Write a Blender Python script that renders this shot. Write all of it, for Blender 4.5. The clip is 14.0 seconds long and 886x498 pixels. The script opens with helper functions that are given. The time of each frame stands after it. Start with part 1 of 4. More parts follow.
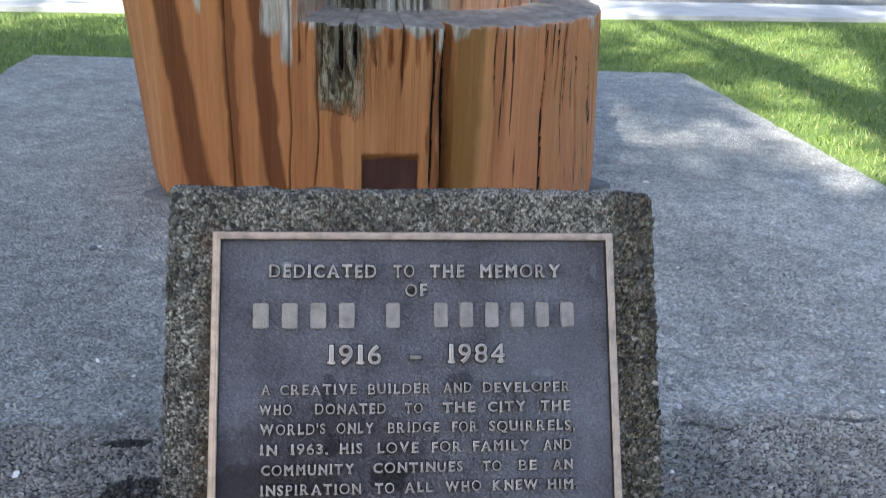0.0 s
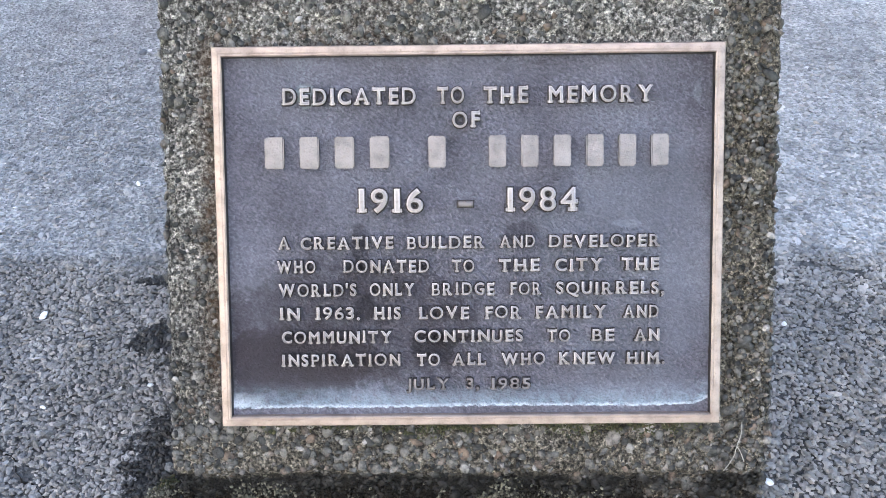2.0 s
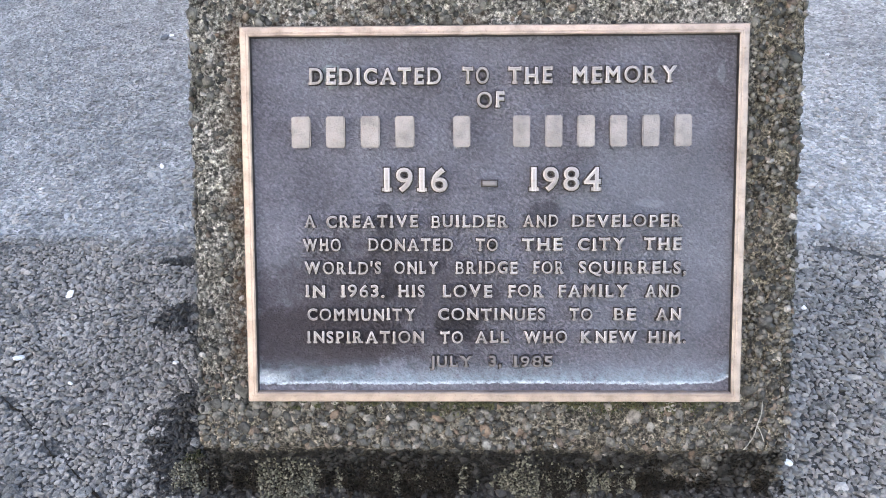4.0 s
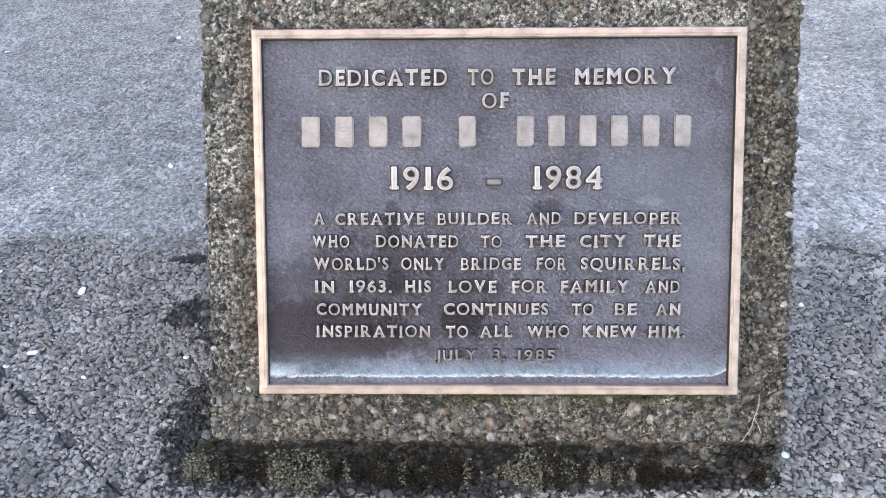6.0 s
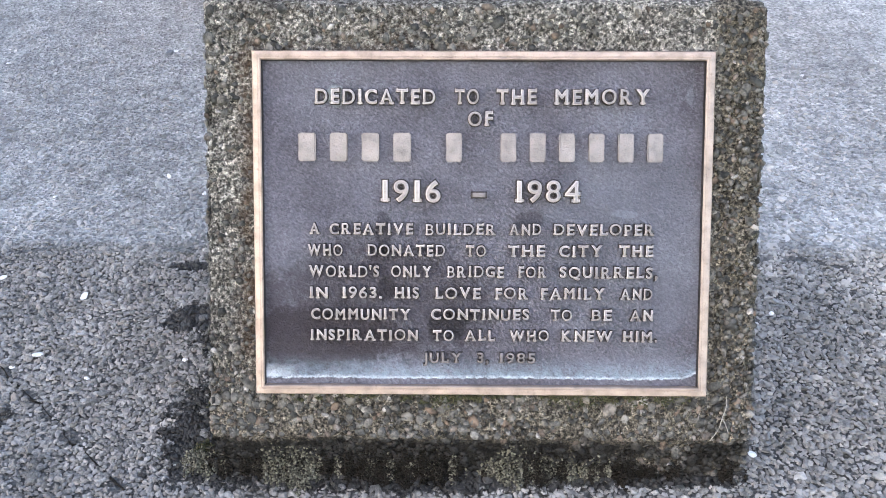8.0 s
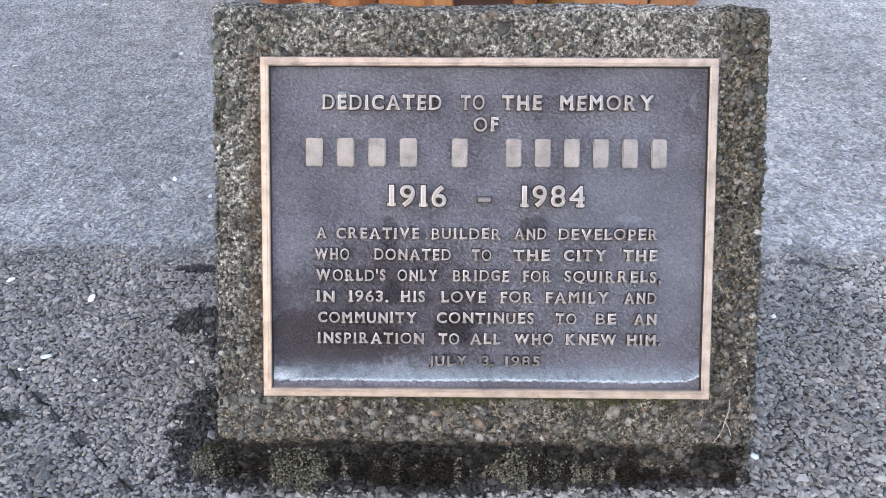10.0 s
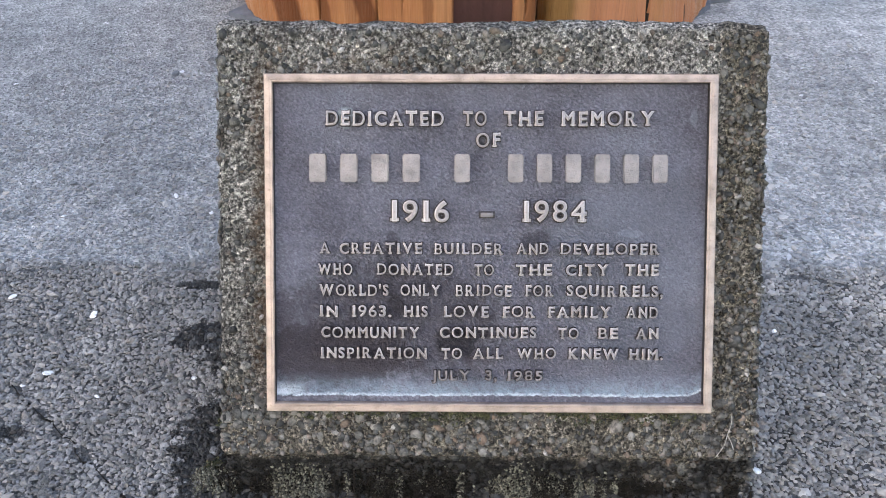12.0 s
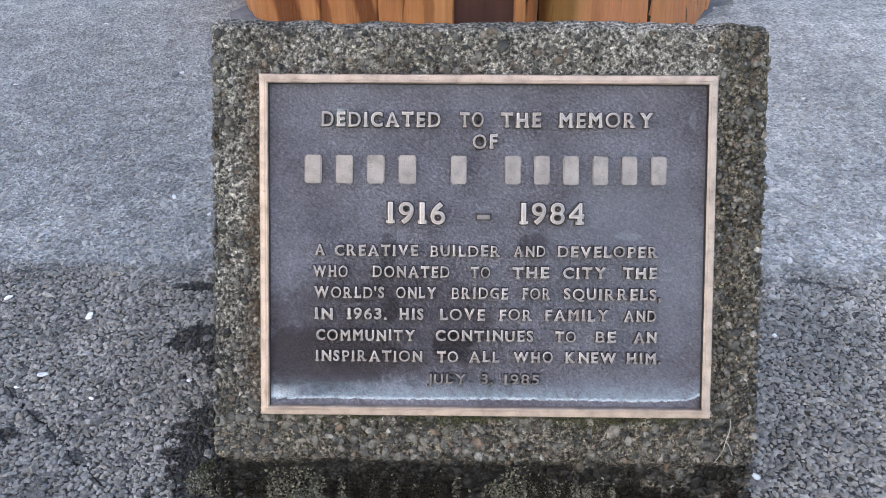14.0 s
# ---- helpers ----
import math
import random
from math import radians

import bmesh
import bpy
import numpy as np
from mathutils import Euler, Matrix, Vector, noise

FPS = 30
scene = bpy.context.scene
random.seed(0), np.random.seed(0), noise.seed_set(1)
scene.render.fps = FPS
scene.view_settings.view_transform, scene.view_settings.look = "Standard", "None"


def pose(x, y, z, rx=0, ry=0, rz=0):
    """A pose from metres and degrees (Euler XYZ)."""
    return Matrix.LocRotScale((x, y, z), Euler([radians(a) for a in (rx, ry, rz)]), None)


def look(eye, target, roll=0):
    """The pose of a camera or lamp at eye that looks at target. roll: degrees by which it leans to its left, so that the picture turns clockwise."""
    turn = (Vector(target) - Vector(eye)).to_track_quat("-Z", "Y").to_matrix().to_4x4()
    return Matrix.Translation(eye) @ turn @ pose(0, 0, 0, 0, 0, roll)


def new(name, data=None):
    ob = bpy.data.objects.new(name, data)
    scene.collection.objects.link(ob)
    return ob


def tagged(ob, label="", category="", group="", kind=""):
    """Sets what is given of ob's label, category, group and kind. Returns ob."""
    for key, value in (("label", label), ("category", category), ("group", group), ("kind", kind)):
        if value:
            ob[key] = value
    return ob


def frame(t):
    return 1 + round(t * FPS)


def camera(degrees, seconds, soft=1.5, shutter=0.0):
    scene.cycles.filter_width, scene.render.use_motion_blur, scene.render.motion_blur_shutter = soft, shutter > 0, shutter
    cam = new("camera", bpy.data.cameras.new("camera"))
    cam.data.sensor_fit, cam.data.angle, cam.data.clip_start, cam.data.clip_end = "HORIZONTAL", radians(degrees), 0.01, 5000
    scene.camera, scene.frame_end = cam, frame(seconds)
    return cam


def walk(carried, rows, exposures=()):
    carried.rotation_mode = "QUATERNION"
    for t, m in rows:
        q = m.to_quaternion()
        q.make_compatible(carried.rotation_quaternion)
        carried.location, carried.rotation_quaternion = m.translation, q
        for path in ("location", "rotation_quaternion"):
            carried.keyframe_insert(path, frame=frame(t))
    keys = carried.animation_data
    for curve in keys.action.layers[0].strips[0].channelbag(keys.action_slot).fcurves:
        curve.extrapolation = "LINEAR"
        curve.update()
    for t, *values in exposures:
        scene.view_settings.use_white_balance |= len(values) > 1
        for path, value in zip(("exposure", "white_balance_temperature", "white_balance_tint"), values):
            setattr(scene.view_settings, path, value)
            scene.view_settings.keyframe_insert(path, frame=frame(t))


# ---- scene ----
cam = camera(51.1, 14.0, soft=0.95, shutter=0.25)
PATH = [
    (0, (-0.085, -0.822, 0.775), (0.128, 1.029, 0.049), 2.8),
    (0.2, (-0.084, -0.753, 0.739), (0.143, 1.072, -0.047), 2.8),
    (0.5, (-0.071, -0.669, 0.715), (0.116, 1.119, -0.161), 1.1),
    (0.8, (-0.045, -0.618, 0.7), (0.043, 1.121, -0.284), -0.1),
    (1, (-0.034, -0.603, 0.697), (0.011, 1.107, -0.34), -0.6),
    (1.5, (-0.023, -0.603, 0.716), (-0.035, 1.056, -0.4), -0.8),
    (2, (-0.018, -0.615, 0.723), (-0.034, 1.035, -0.408), -0.6),
    (2.5, (-0.029, -0.62, 0.722), (-0.053, 1.024, -0.416), -0.8),
    (3, (-0.027, -0.619, 0.717), (-0.065, 1.02, -0.429), -0.9),
    (5.5, (-0.029, -0.651, 0.727), (-0.077, 0.987, -0.42), -0.8),
    (6, (-0.031, -0.652, 0.729), (-0.079, 0.989, -0.414), -0.8),
    (6.5, (-0.033, -0.654, 0.73), (-0.079, 0.992, -0.405), -0.8),
    (7, (-0.033, -0.662, 0.734), (-0.074, 0.992, -0.389), -0.7),
    (7.5, (-0.026, -0.682, 0.747), (-0.055, 0.971, -0.378), -0.3),
    (8, (-0.027, -0.698, 0.76), (-0.054, 0.955, -0.366), -0.0),
    (10.5, (-0.032, -0.707, 0.769), (-0.062, 0.946, -0.357), 0.0),
    (11, (-0.031, -0.712, 0.769), (-0.06, 0.949, -0.345), -0.1),
    (11.5, (-0.028, -0.713, 0.768), (-0.054, 0.954, -0.336), -0.1),
    (12, (-0.037, -0.709, 0.769), (-0.061, 0.965, -0.325), -0.0),
    (12.5, (-0.035, -0.705, 0.772), (-0.062, 0.976, -0.311), 0.0),
    (13, (-0.024, -0.693, 0.769), (-0.051, 0.989, -0.314), 0.1),
    (13.5, (-0.025, -0.697, 0.767), (-0.055, 0.985, -0.315), 0.1),
    (14, (-0.03, -0.702, 0.764), (-0.061, 0.975, -0.325), 0.1),
]
walk(cam, [(t, look(eye, target, roll)) for t, eye, target, roll in PATH], [(0.0, 1.8, 6000, 6), (1.0, 2.42, 6050, 8), (3.0, 2.80, 6500, 10), (7.5, 2.83, 6600, 10.5), (10.5, 2.65, 6600, 10.5), (12.5, 2.47, 6600, 10.5), (14.0, 2.44, 6550, 9.5)])

# ---- light ----
SUN_TO = Vector((-0.36, -0.62, 0.70)).normalized()
world = bpy.data.worlds.new("world")
scene.world = world
world.use_nodes = True
wn = world.node_tree.nodes
sky = wn.new("ShaderNodeTexSky")
sky.sky_type = "NISHITA"
sky.sun_disc = False
sky.sun_elevation = math.asin(SUN_TO.z)
sky.sun_rotation = math.atan2(SUN_TO.x, SUN_TO.y)
sky.air_density = 1.0
sky.dust_density = 2.5
world.node_tree.links.new(sky.outputs[0], wn["Background"].inputs[0])
wn["Background"].inputs[1].default_value = 0.10
sun = new("sun", bpy.data.lights.new("sun", "SUN"))
sun.data.energy, sun.data.angle, sun.data.color = 5.0, radians(0.6), (1.0, 0.93, 0.82)
sun.matrix_world = look((0, 0, 12), Vector((0, 0, 12)) - SUN_TO)


# ---- materials ----
class Mat:
    """A small builder of node materials in object space, metres."""

    def __init__(self, name, rough=0.7, metal=0.0, spec=0.5):
        self.m = bpy.data.materials.new(name)
        self.m.use_nodes = True
        self.t = self.m.node_tree
        self.b = self.t.nodes["Principled BSDF"]
        self.b.inputs["Roughness"].default_value = rough
        self.b.inputs["Metallic"].default_value = metal
        self.b.inputs["Specular IOR Level"].default_value = spec
        self.c = self.t.nodes.new("ShaderNodeTexCoord").outputs["Object"]

    def put(self, socket, value):
        if isinstance(value, bpy.types.NodeSocket):
            self.t.links.new(value, socket)
        else:
            socket.default_value = value

    def scaled(self, scale, turn=(0, 0, 0)):
        n = self.t.nodes.new("ShaderNodeMapping")
        n.inputs["Scale"].default_value = scale
        n.inputs["Rotation"].default_value = turn
        self.t.links.new(self.c, n.inputs[0])
        return n.outputs[0]

    def turned(self, degrees, scale):
        """Space turned about z, then scaled: grain that runs aslant."""
        n = self.t.nodes.new("ShaderNodeMapping")
        n.inputs["Rotation"].default_value = (0, 0, radians(degrees))
        self.t.links.new(self.c, n.inputs[0])
        k = self.t.nodes.new("ShaderNodeMapping")
        k.inputs["Scale"].default_value = scale
        self.t.links.new(n.outputs[0], k.inputs[0])
        return k.outputs[0]

    def noise(self, scale, detail=4.0, rough=0.55, at=None, distort=0.0):
        n = self.t.nodes.new("ShaderNodeTexNoise")
        n.inputs["Scale"].default_value = scale
        n.inputs["Detail"].default_value = detail
        n.inputs["Roughness"].default_value = rough
        n.inputs["Distortion"].default_value = distort
        self.t.links.new(at or self.c, n.inputs["Vector"])
        return n.outputs[0]

    def cells(self, scale, what="Distance", feature="F1", at=None):
        n = self.t.nodes.new("ShaderNodeTexVoronoi")
        n.feature = feature
        n.inputs["Scale"].default_value = scale
        self.t.links.new(at or self.c, n.inputs["Vector"])
        return n.outputs[what]

    def ramp(self, fac, stops):
        n = self.t.nodes.new("ShaderNodeValToRGB")
        e = n.color_ramp.elements
        while len(e) < len(stops):
            e.new(0.5)
        for k, (p, c) in enumerate(stops):
            e[k].position = p
            e[k].color = (*c, 1) if isinstance(c, tuple) else (c, c, c, 1)
        self.t.links.new(fac, n.inputs[0])
        return n.outputs[0]

    def mix(self, fac, a, b, mode="MIX"):
        n = self.t.nodes.new("ShaderNodeMix")
        n.data_type, n.blend_type = "RGBA", mode
        self.put(n.inputs[0], fac)
        for s, v in ((n.inputs[6], a), (n.inputs[7], b)):
            self.put(s, (*v, 1) if isinstance(v, tuple) else v)
        return n.outputs[2]

    def math(self, op, a, b=0.0):
        n = self.t.nodes.new("ShaderNodeMath")
        n.operation = op
        self.put(n.inputs[0], a)
        self.put(n.inputs[1], b)
        return n.outputs[0]

    def axis(self, k):
        n = self.t.nodes.new("ShaderNodeSeparateXYZ")
        self.t.links.new(self.c, n.inputs[0])
        return n.outputs[k]

    def span(self, value, lo, hi, out_lo=0.0, out_hi=1.0):
        n = self.t.nodes.new("ShaderNodeMapRange")
        n.inputs[1].default_value, n.inputs[2].default_value = lo, hi
        n.inputs[3].default_value, n.inputs[4].default_value = out_lo, out_hi
        self.t.links.new(value, n.inputs[0])
        return n.outputs[0]

    def spot(self, x, y, rx, ry, wob):
        """1 in the middle of an uneven oval on the xy plane, 0 outside."""
        dx = self.math("MULTIPLY", self.math("SUBTRACT", self.axis(0), x), 1 / rx)
        dy = self.math("MULTIPLY", self.math("SUBTRACT", self.axis(1), y), 1 / ry)
        d = self.math("ADD", self.math("MULTIPLY", dx, dx), self.math("MULTIPLY", dy, dy))
        return self.span(self.math("ADD", d, wob), 1.2, 0.6)

    def island(self):
        return self.t.nodes.new("ShaderNodeNewGeometry").outputs["Random Per Island"]

    def each(self):
        return self.t.nodes.new("ShaderNodeObjectInfo").outputs["Random"]

    def color(self, v):
        self.put(self.b.inputs["Base Color"], (*v, 1) if isinstance(v, tuple) else v)
        return self

    def rough(self, v):
        self.put(self.b.inputs["Roughness"], v)
        return self

    def metal(self, v):
        self.put(self.b.inputs["Metallic"], v)
        return self

    def bump(self, *heights):
        last = None
        for height, dist in heights:
            n = self.t.nodes.new("ShaderNodeBump")
            n.inputs["Strength"].default_value = 1.0
            n.inputs["Distance"].default_value = dist
            self.t.links.new(height, n.inputs["Height"])
            if last:
                self.t.links.new(last, n.inputs["Normal"])
            last = n.outputs[0]
        self.t.links.new(last, self.b.inputs["Normal"])
        return self


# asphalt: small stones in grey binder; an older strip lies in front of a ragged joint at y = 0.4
def damp_shade_mask(a):
    """Ragged wet black patches on the ground beside the marker, with contact shade painted in."""
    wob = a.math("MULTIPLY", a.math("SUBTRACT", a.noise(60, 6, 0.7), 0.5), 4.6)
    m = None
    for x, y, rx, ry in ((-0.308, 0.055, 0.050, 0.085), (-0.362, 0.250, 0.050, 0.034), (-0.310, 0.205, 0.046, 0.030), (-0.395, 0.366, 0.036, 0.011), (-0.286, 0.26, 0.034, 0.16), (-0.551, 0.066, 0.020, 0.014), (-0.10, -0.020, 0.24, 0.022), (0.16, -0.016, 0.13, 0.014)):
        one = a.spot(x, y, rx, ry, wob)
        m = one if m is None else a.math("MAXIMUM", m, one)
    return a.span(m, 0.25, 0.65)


def old_strip(a):
    """1 on the newer asphalt, 0 on the older strip in front of the ragged joint."""
    edge = a.math("ADD", a.axis(1), a.math("MULTIPLY", a.noise(9, 4), 0.12))
    return a.span(edge, 0.45, 0.50)


def lit_pale(a, col):
    """A broad ragged paler area on the right: open-sky light painted in."""
    wob = a.math("MULTIPLY", a.math("SUBTRACT", a.noise(5, 5, 0.65), 0.5), 3.0)
    return a.mix(a.spot(1.0, 0.95, 0.80, 0.85, wob), col, a.mix(1.0, col, (1.3, 1.29, 1.28), "MULTIPLY"))


def asphalt(name, tone):
    a = Mat(name, 0.75, 0.0, 0.35)
    grain = a.noise(1.0, 0, at=a.cells(170, "Color"))
    col = a.ramp(grain, [(0.25, tuple(tone * k for k in (0.53, 0.515, 0.49))), (0.5, tuple(tone * k for k in (0.98, 0.95, 0.905))), (0.75, tuple(tone * k for k in (1.68, 1.63, 1.55)))])
    speck = a.span(a.noise(330, 3, 0.7), 0.63, 0.70)
    col = a.mix(a.math("MULTIPLY", speck, 0.35), col, (0.55, 0.56, 0.58))
    blot = a.mix(1.0, a.ramp(a.noise(3.2, 6, 0.65), [(0.3, 0.70), (0.7, 1.15)]), a.ramp(a.noise(17, 5, 0.6), [(0.35, 0.78), (0.65, 1.16)]), "MULTIPLY")
    col = lit_pale(a, a.mix(1.0, col, blot, "MULTIPLY"))
    # binder darkened between proud stones, gap shade in its colour; paler beyond them
    rim_ = a.math("MULTIPLY", a.noise(11, 5, 0.65), 0.16)
    bare = a.math("MULTIPLY", a.span(a.math("ADD", a.math("ABSOLUTE", a.axis(0)), rim_), 0.96, 0.86), a.span(a.math("SUBTRACT", a.axis(1), rim_), -0.20, -0.14))
    strip_ = a.mix(bare, a.mix(1.0, col, (0.62, 0.60, 0.575), "MULTIPLY"), a.mix(1.0, col, (0.28, 0.27, 0.26), "MULTIPLY"))
    col = a.mix(old_strip(a), strip_, col)
    col = a.mix(a.math("MULTIPLY", damp_shade_mask(a), 0.95), col, (0.014, 0.012, 0.010))
    a.color(col)
    a.rough(a.ramp(a.noise(60, 3), [(0.3, 0.55), (0.7, 0.85)]))
    a.bump((a.noise(6, 4), 0.012), (a.cells(170), 0.006), (a.noise(420, 3), 0.002))
    return a.m


ASPHALT = asphalt("asphalt", 0.30)
ROAD = asphalt("road_asphalt", 0.11)

def stone_material(name, dirt, even=0.0, single=False):
    """Crushed stone; dirt: tint on the older strip, for dirt and for dimmer light."""
    s = Mat(name, 0.6, 0.0, 0.35)
    col = s.ramp(s.each() if single else s.island(), [(0.0, (0.065, 0.063, 0.060)), (0.3, (0.20, 0.194, 0.188)), (0.6, (0.35, 0.342, 0.332)), (0.84, (0.53, 0.52, 0.505)), (0.95, (0.42, 0.36, 0.30)), (1.0, (0.70, 0.69, 0.68))])
    col = s.mix(even, col, (0.284, 0.271, 0.250))
    col = s.mix(1.0, col, s.ramp(s.noise(3.2, 6, 0.65), [(0.3, 0.70), (0.7, 1.15)]), "MULTIPLY")
    col = lit_pale(s, s.mix(1.0, col, s.ramp(s.noise(17, 5, 0.6), [(0.35, 0.78), (0.65, 1.16)]), "MULTIPLY"))
    col = s.mix(old_strip(s), s.mix(1.0, col, dirt, "MULTIPLY"), col)
    col = s.mix(s.math("MULTIPLY", damp_shade_mask(s), 0.90), col, (0.013, 0.011, 0.009))
    s.color(col)
    s.rough(s.ramp(s.noise(300, 2), [(0.3, 0.42), (0.7, 0.72)]))
    s.bump((s.noise(500, 3), 0.0012))
    return s.m


STONE = stone_material("asphalt_stone", (1.0, 0.95, 0.89), 0.55)
ROUND = stone_material("rounded_asphalt_stone", (0.96, 0.935, 0.91), 0.58)
LOOSE = stone_material("larger_asphalt_stone", (0.86, 0.83, 0.79), 0.6, True)
# darker copy for the left stones: weaker light on that side painted in
DIM_STONE = stone_material("dim_asphalt_stone", (0.87, 0.835, 0.80), 0.55)

s = Mat("damp_dirt", 0.9, 0.0, 0.1)
s.color(s.ramp(s.noise(160, 5, 0.7), [(0.3, (0.008, 0.007, 0.006)), (0.7, (0.042, 0.034, 0.026))])).bump((s.noise(260, 4), 0.004))
DIRT = s.m

s = Mat("moss", 0.9)
s.color(s.ramp(s.island(), [(0.0, (0.02, 0.025, 0.008)), (0.5, (0.066, 0.066, 0.026)), (0.8, (0.115, 0.108, 0.050)), (1.0, (0.06, 0.04, 0.02))])).bump((s.noise(700, 3), 0.001))
MOSS = s.m

s = Mat("lichen", 0.9)
s.color(s.ramp(s.island(), [(0.0, (0.030, 0.025, 0.018)), (0.6, (0.125, 0.115, 0.080)), (1.0, (0.25, 0.236, 0.172))])).bump((s.noise(700, 3), 0.001))
LICHEN = s.m

s = Mat("white_chip", 0.5)
s.color(s.ramp(s.noise(200, 3), [(0.3, (0.62, 0.60, 0.57)), (0.7, (0.82, 0.81, 0.79))]))
CHIP = s.m

s = Mat("pale_stone", 0.5)
s.color(s.ramp(s.island(), [(0.0, (0.34, 0.335, 0.33)), (0.7, (0.52, 0.51, 0.50)), (1.0, (0.74, 0.73, 0.72))])).bump((s.noise(500, 3), 0.001))
STONE_PALE = s.m

# aggregate concrete: cement matrix, sand grain, dark patchy foot, green-black growth
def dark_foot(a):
    """Near-black ragged patches on the upright foot below the lip, fewer to the right."""
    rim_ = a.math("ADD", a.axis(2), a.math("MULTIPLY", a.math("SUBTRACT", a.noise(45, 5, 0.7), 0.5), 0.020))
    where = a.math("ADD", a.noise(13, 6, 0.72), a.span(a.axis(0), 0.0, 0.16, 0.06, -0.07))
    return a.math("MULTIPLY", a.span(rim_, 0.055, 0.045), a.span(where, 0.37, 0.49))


c = Mat("aggregate_concrete", 0.85, 0.0, 0.2)
sand = c.ramp(c.noise(270, 5, 0.72), [(0.37, (0.020, 0.018, 0.016)), (0.45, (0.13, 0.121, 0.110)), (0.52, (0.31, 0.292, 0.268)), (0.59, (0.56, 0.535, 0.50)), (0.67, (0.84, 0.815, 0.785))])
patch = c.ramp(c.noise(11, 6, 0.65), [(0.3, (0.50, 0.48, 0.45)), (0.5, (1.05, 1.02, 0.97)), (0.70, (1.4, 1.37, 1.32))])
col = c.mix(1.0, sand, patch, "MULTIPLY")
bits = c.ramp(c.noise(1.0, 0, at=c.cells(190, "Color")), [(0.3, (0.50, 0.49, 0.47)), (0.5, (1.0, 0.98, 0.94)), (0.7, (1.5, 1.48, 1.42))])
col = c.mix(0.8, col, bits, "MULTIPLY")
gap = c.cells(190, "Distance", "DISTANCE_TO_EDGE")
col = c.mix(c.math("MULTIPLY", c.span(gap, 0.10, 0.01, 0.0, 0.55), c.span(c.noise(60, 4, 0.6), 0.46, 0.60)), col, (0.024, 0.021, 0.018))
stain = c.math("MULTIPLY", c.math("MULTIPLY", c.span(c.axis(0), -0.256, -0.238), c.span(c.axis(0), 0.0, -0.01)), c.span(c.noise(30, 5, 0.7), 0.38, 0.53))
stain = c.math("MULTIPLY", stain, c.math("MULTIPLY", c.span(c.axis(2), 0.11, 0.14), c.span(c.axis(2), 0.425, 0.395, 0.25, 1.0)))
col = c.mix(c.math("MULTIPLY", stain, 0.7), col, (0.085, 0.046, 0.022))
# lower face and right strip darkened: dirt film, with dimmer light painted in
grime_shade = c.math("MAXIMUM", c.span(c.math("ADD", c.axis(2), c.math("MULTIPLY", c.noise(14, 5, 0.65), 0.14)), 0.20, 0.15), c.span(c.math("ADD", c.axis(0), c.math("MULTIPLY", c.noise(18, 5, 0.65), 0.05)), 0.250, 0.262))
col = c.mix(grime_shade, col, c.mix(1.0, col, (0.58, 0.545, 0.48), "MULTIPLY"))
rust = c.span(c.noise(22, 4, 0.6), 0.66, 0.78)
col = c.mix(c.math("MULTIPLY", rust, 0.4), col, (0.20, 0.12, 0.06))
green = c.span(c.noise(17, 6, 0.7, distort=0.6), 0.62, 0.74)
col = c.mix(c.math("MULTIPLY", green, 0.2), col, (0.075, 0.072, 0.035))
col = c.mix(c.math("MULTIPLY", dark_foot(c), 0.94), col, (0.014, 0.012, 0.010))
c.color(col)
c.bump((c.noise(110, 5, 0.75), 0.010), (c.math("MINIMUM", gap, 0.25), 0.010), (c.noise(380, 3, 0.7), 0.004))
CONCRETE = c.m


def pebble_material(name, single):
    p = Mat(name, 0.6, 0.0, 0.3)
    col = p.ramp(p.each() if single else p.island(), [(0.0, (0.045, 0.044, 0.040)), (0.2, (0.105, 0.104, 0.096)), (0.45, (0.19, 0.186, 0.168)), (0.65, (0.25, 0.236, 0.205)), (0.78, (0.135, 0.134, 0.124)), (0.88, (0.23, 0.17, 0.125)), (0.95, (0.34, 0.33, 0.30)), (1.0, (0.55, 0.53, 0.50))])
    film = p.ramp(p.noise(90, 6, 0.75), [(0.36, (0.14, 0.13, 0.12)), (0.6, (0.95, 0.895, 0.845))])
    col = p.mix(1.0, col, film, "MULTIPLY")
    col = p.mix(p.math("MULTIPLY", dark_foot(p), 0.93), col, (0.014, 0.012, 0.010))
    p.color(col)
    p.bump((p.noise(350, 4), 0.0016))
    return p.m


PEBBLE = pebble_material("aggregate_grain", False)
PEBBLE_ONE = pebble_material("aggregate_pebble", True)

# bronze: dark patinated ground, rubbed bright rim and letters
b = Mat("bronze_ground", 0.5, 0.55)
stip = b.noise(1.0, 3, 0.6, at=b.turned(33, (310, 470, 300)), distort=0.6)
col = b.ramp(b.noise(11, 6, 0.65), [(0.3, (0.120, 0.107, 0.121)), (0.5, (0.192, 0.177, 0.200)), (0.7, (0.262, 0.250, 0.282))])
# stipple relief put into the colour: pits darker, rubbed high spots paler
col = b.mix(1.0, col, b.ramp(stip, [(0.36, 0.74), (0.5, 0.98), (0.62, 1.25)]), "MULTIPLY")
rub = b.math("MULTIPLY", b.span(stip, 0.56, 0.68), b.ramp(b.noise(9, 5, 0.7), [(0.3, 0.15), (0.65, 1.0)]))
col = b.mix(b.math("MULTIPLY", rub, 0.26), col, (0.42, 0.41, 0.43))
bloom = b.math("MULTIPLY", b.span(b.noise(34, 7, 0.78, distort=0.8), 0.50, 0.70), b.span(b.noise(6, 3), 0.36, 0.60))
col = b.mix(b.math("MULTIPLY", bloom, 0.45), col, (0.31, 0.315, 0.345))
vein = b.math("ABSOLUTE", b.math("SUBTRACT", b.noise(30, 4, 0.6, distort=1.4), 0.5))
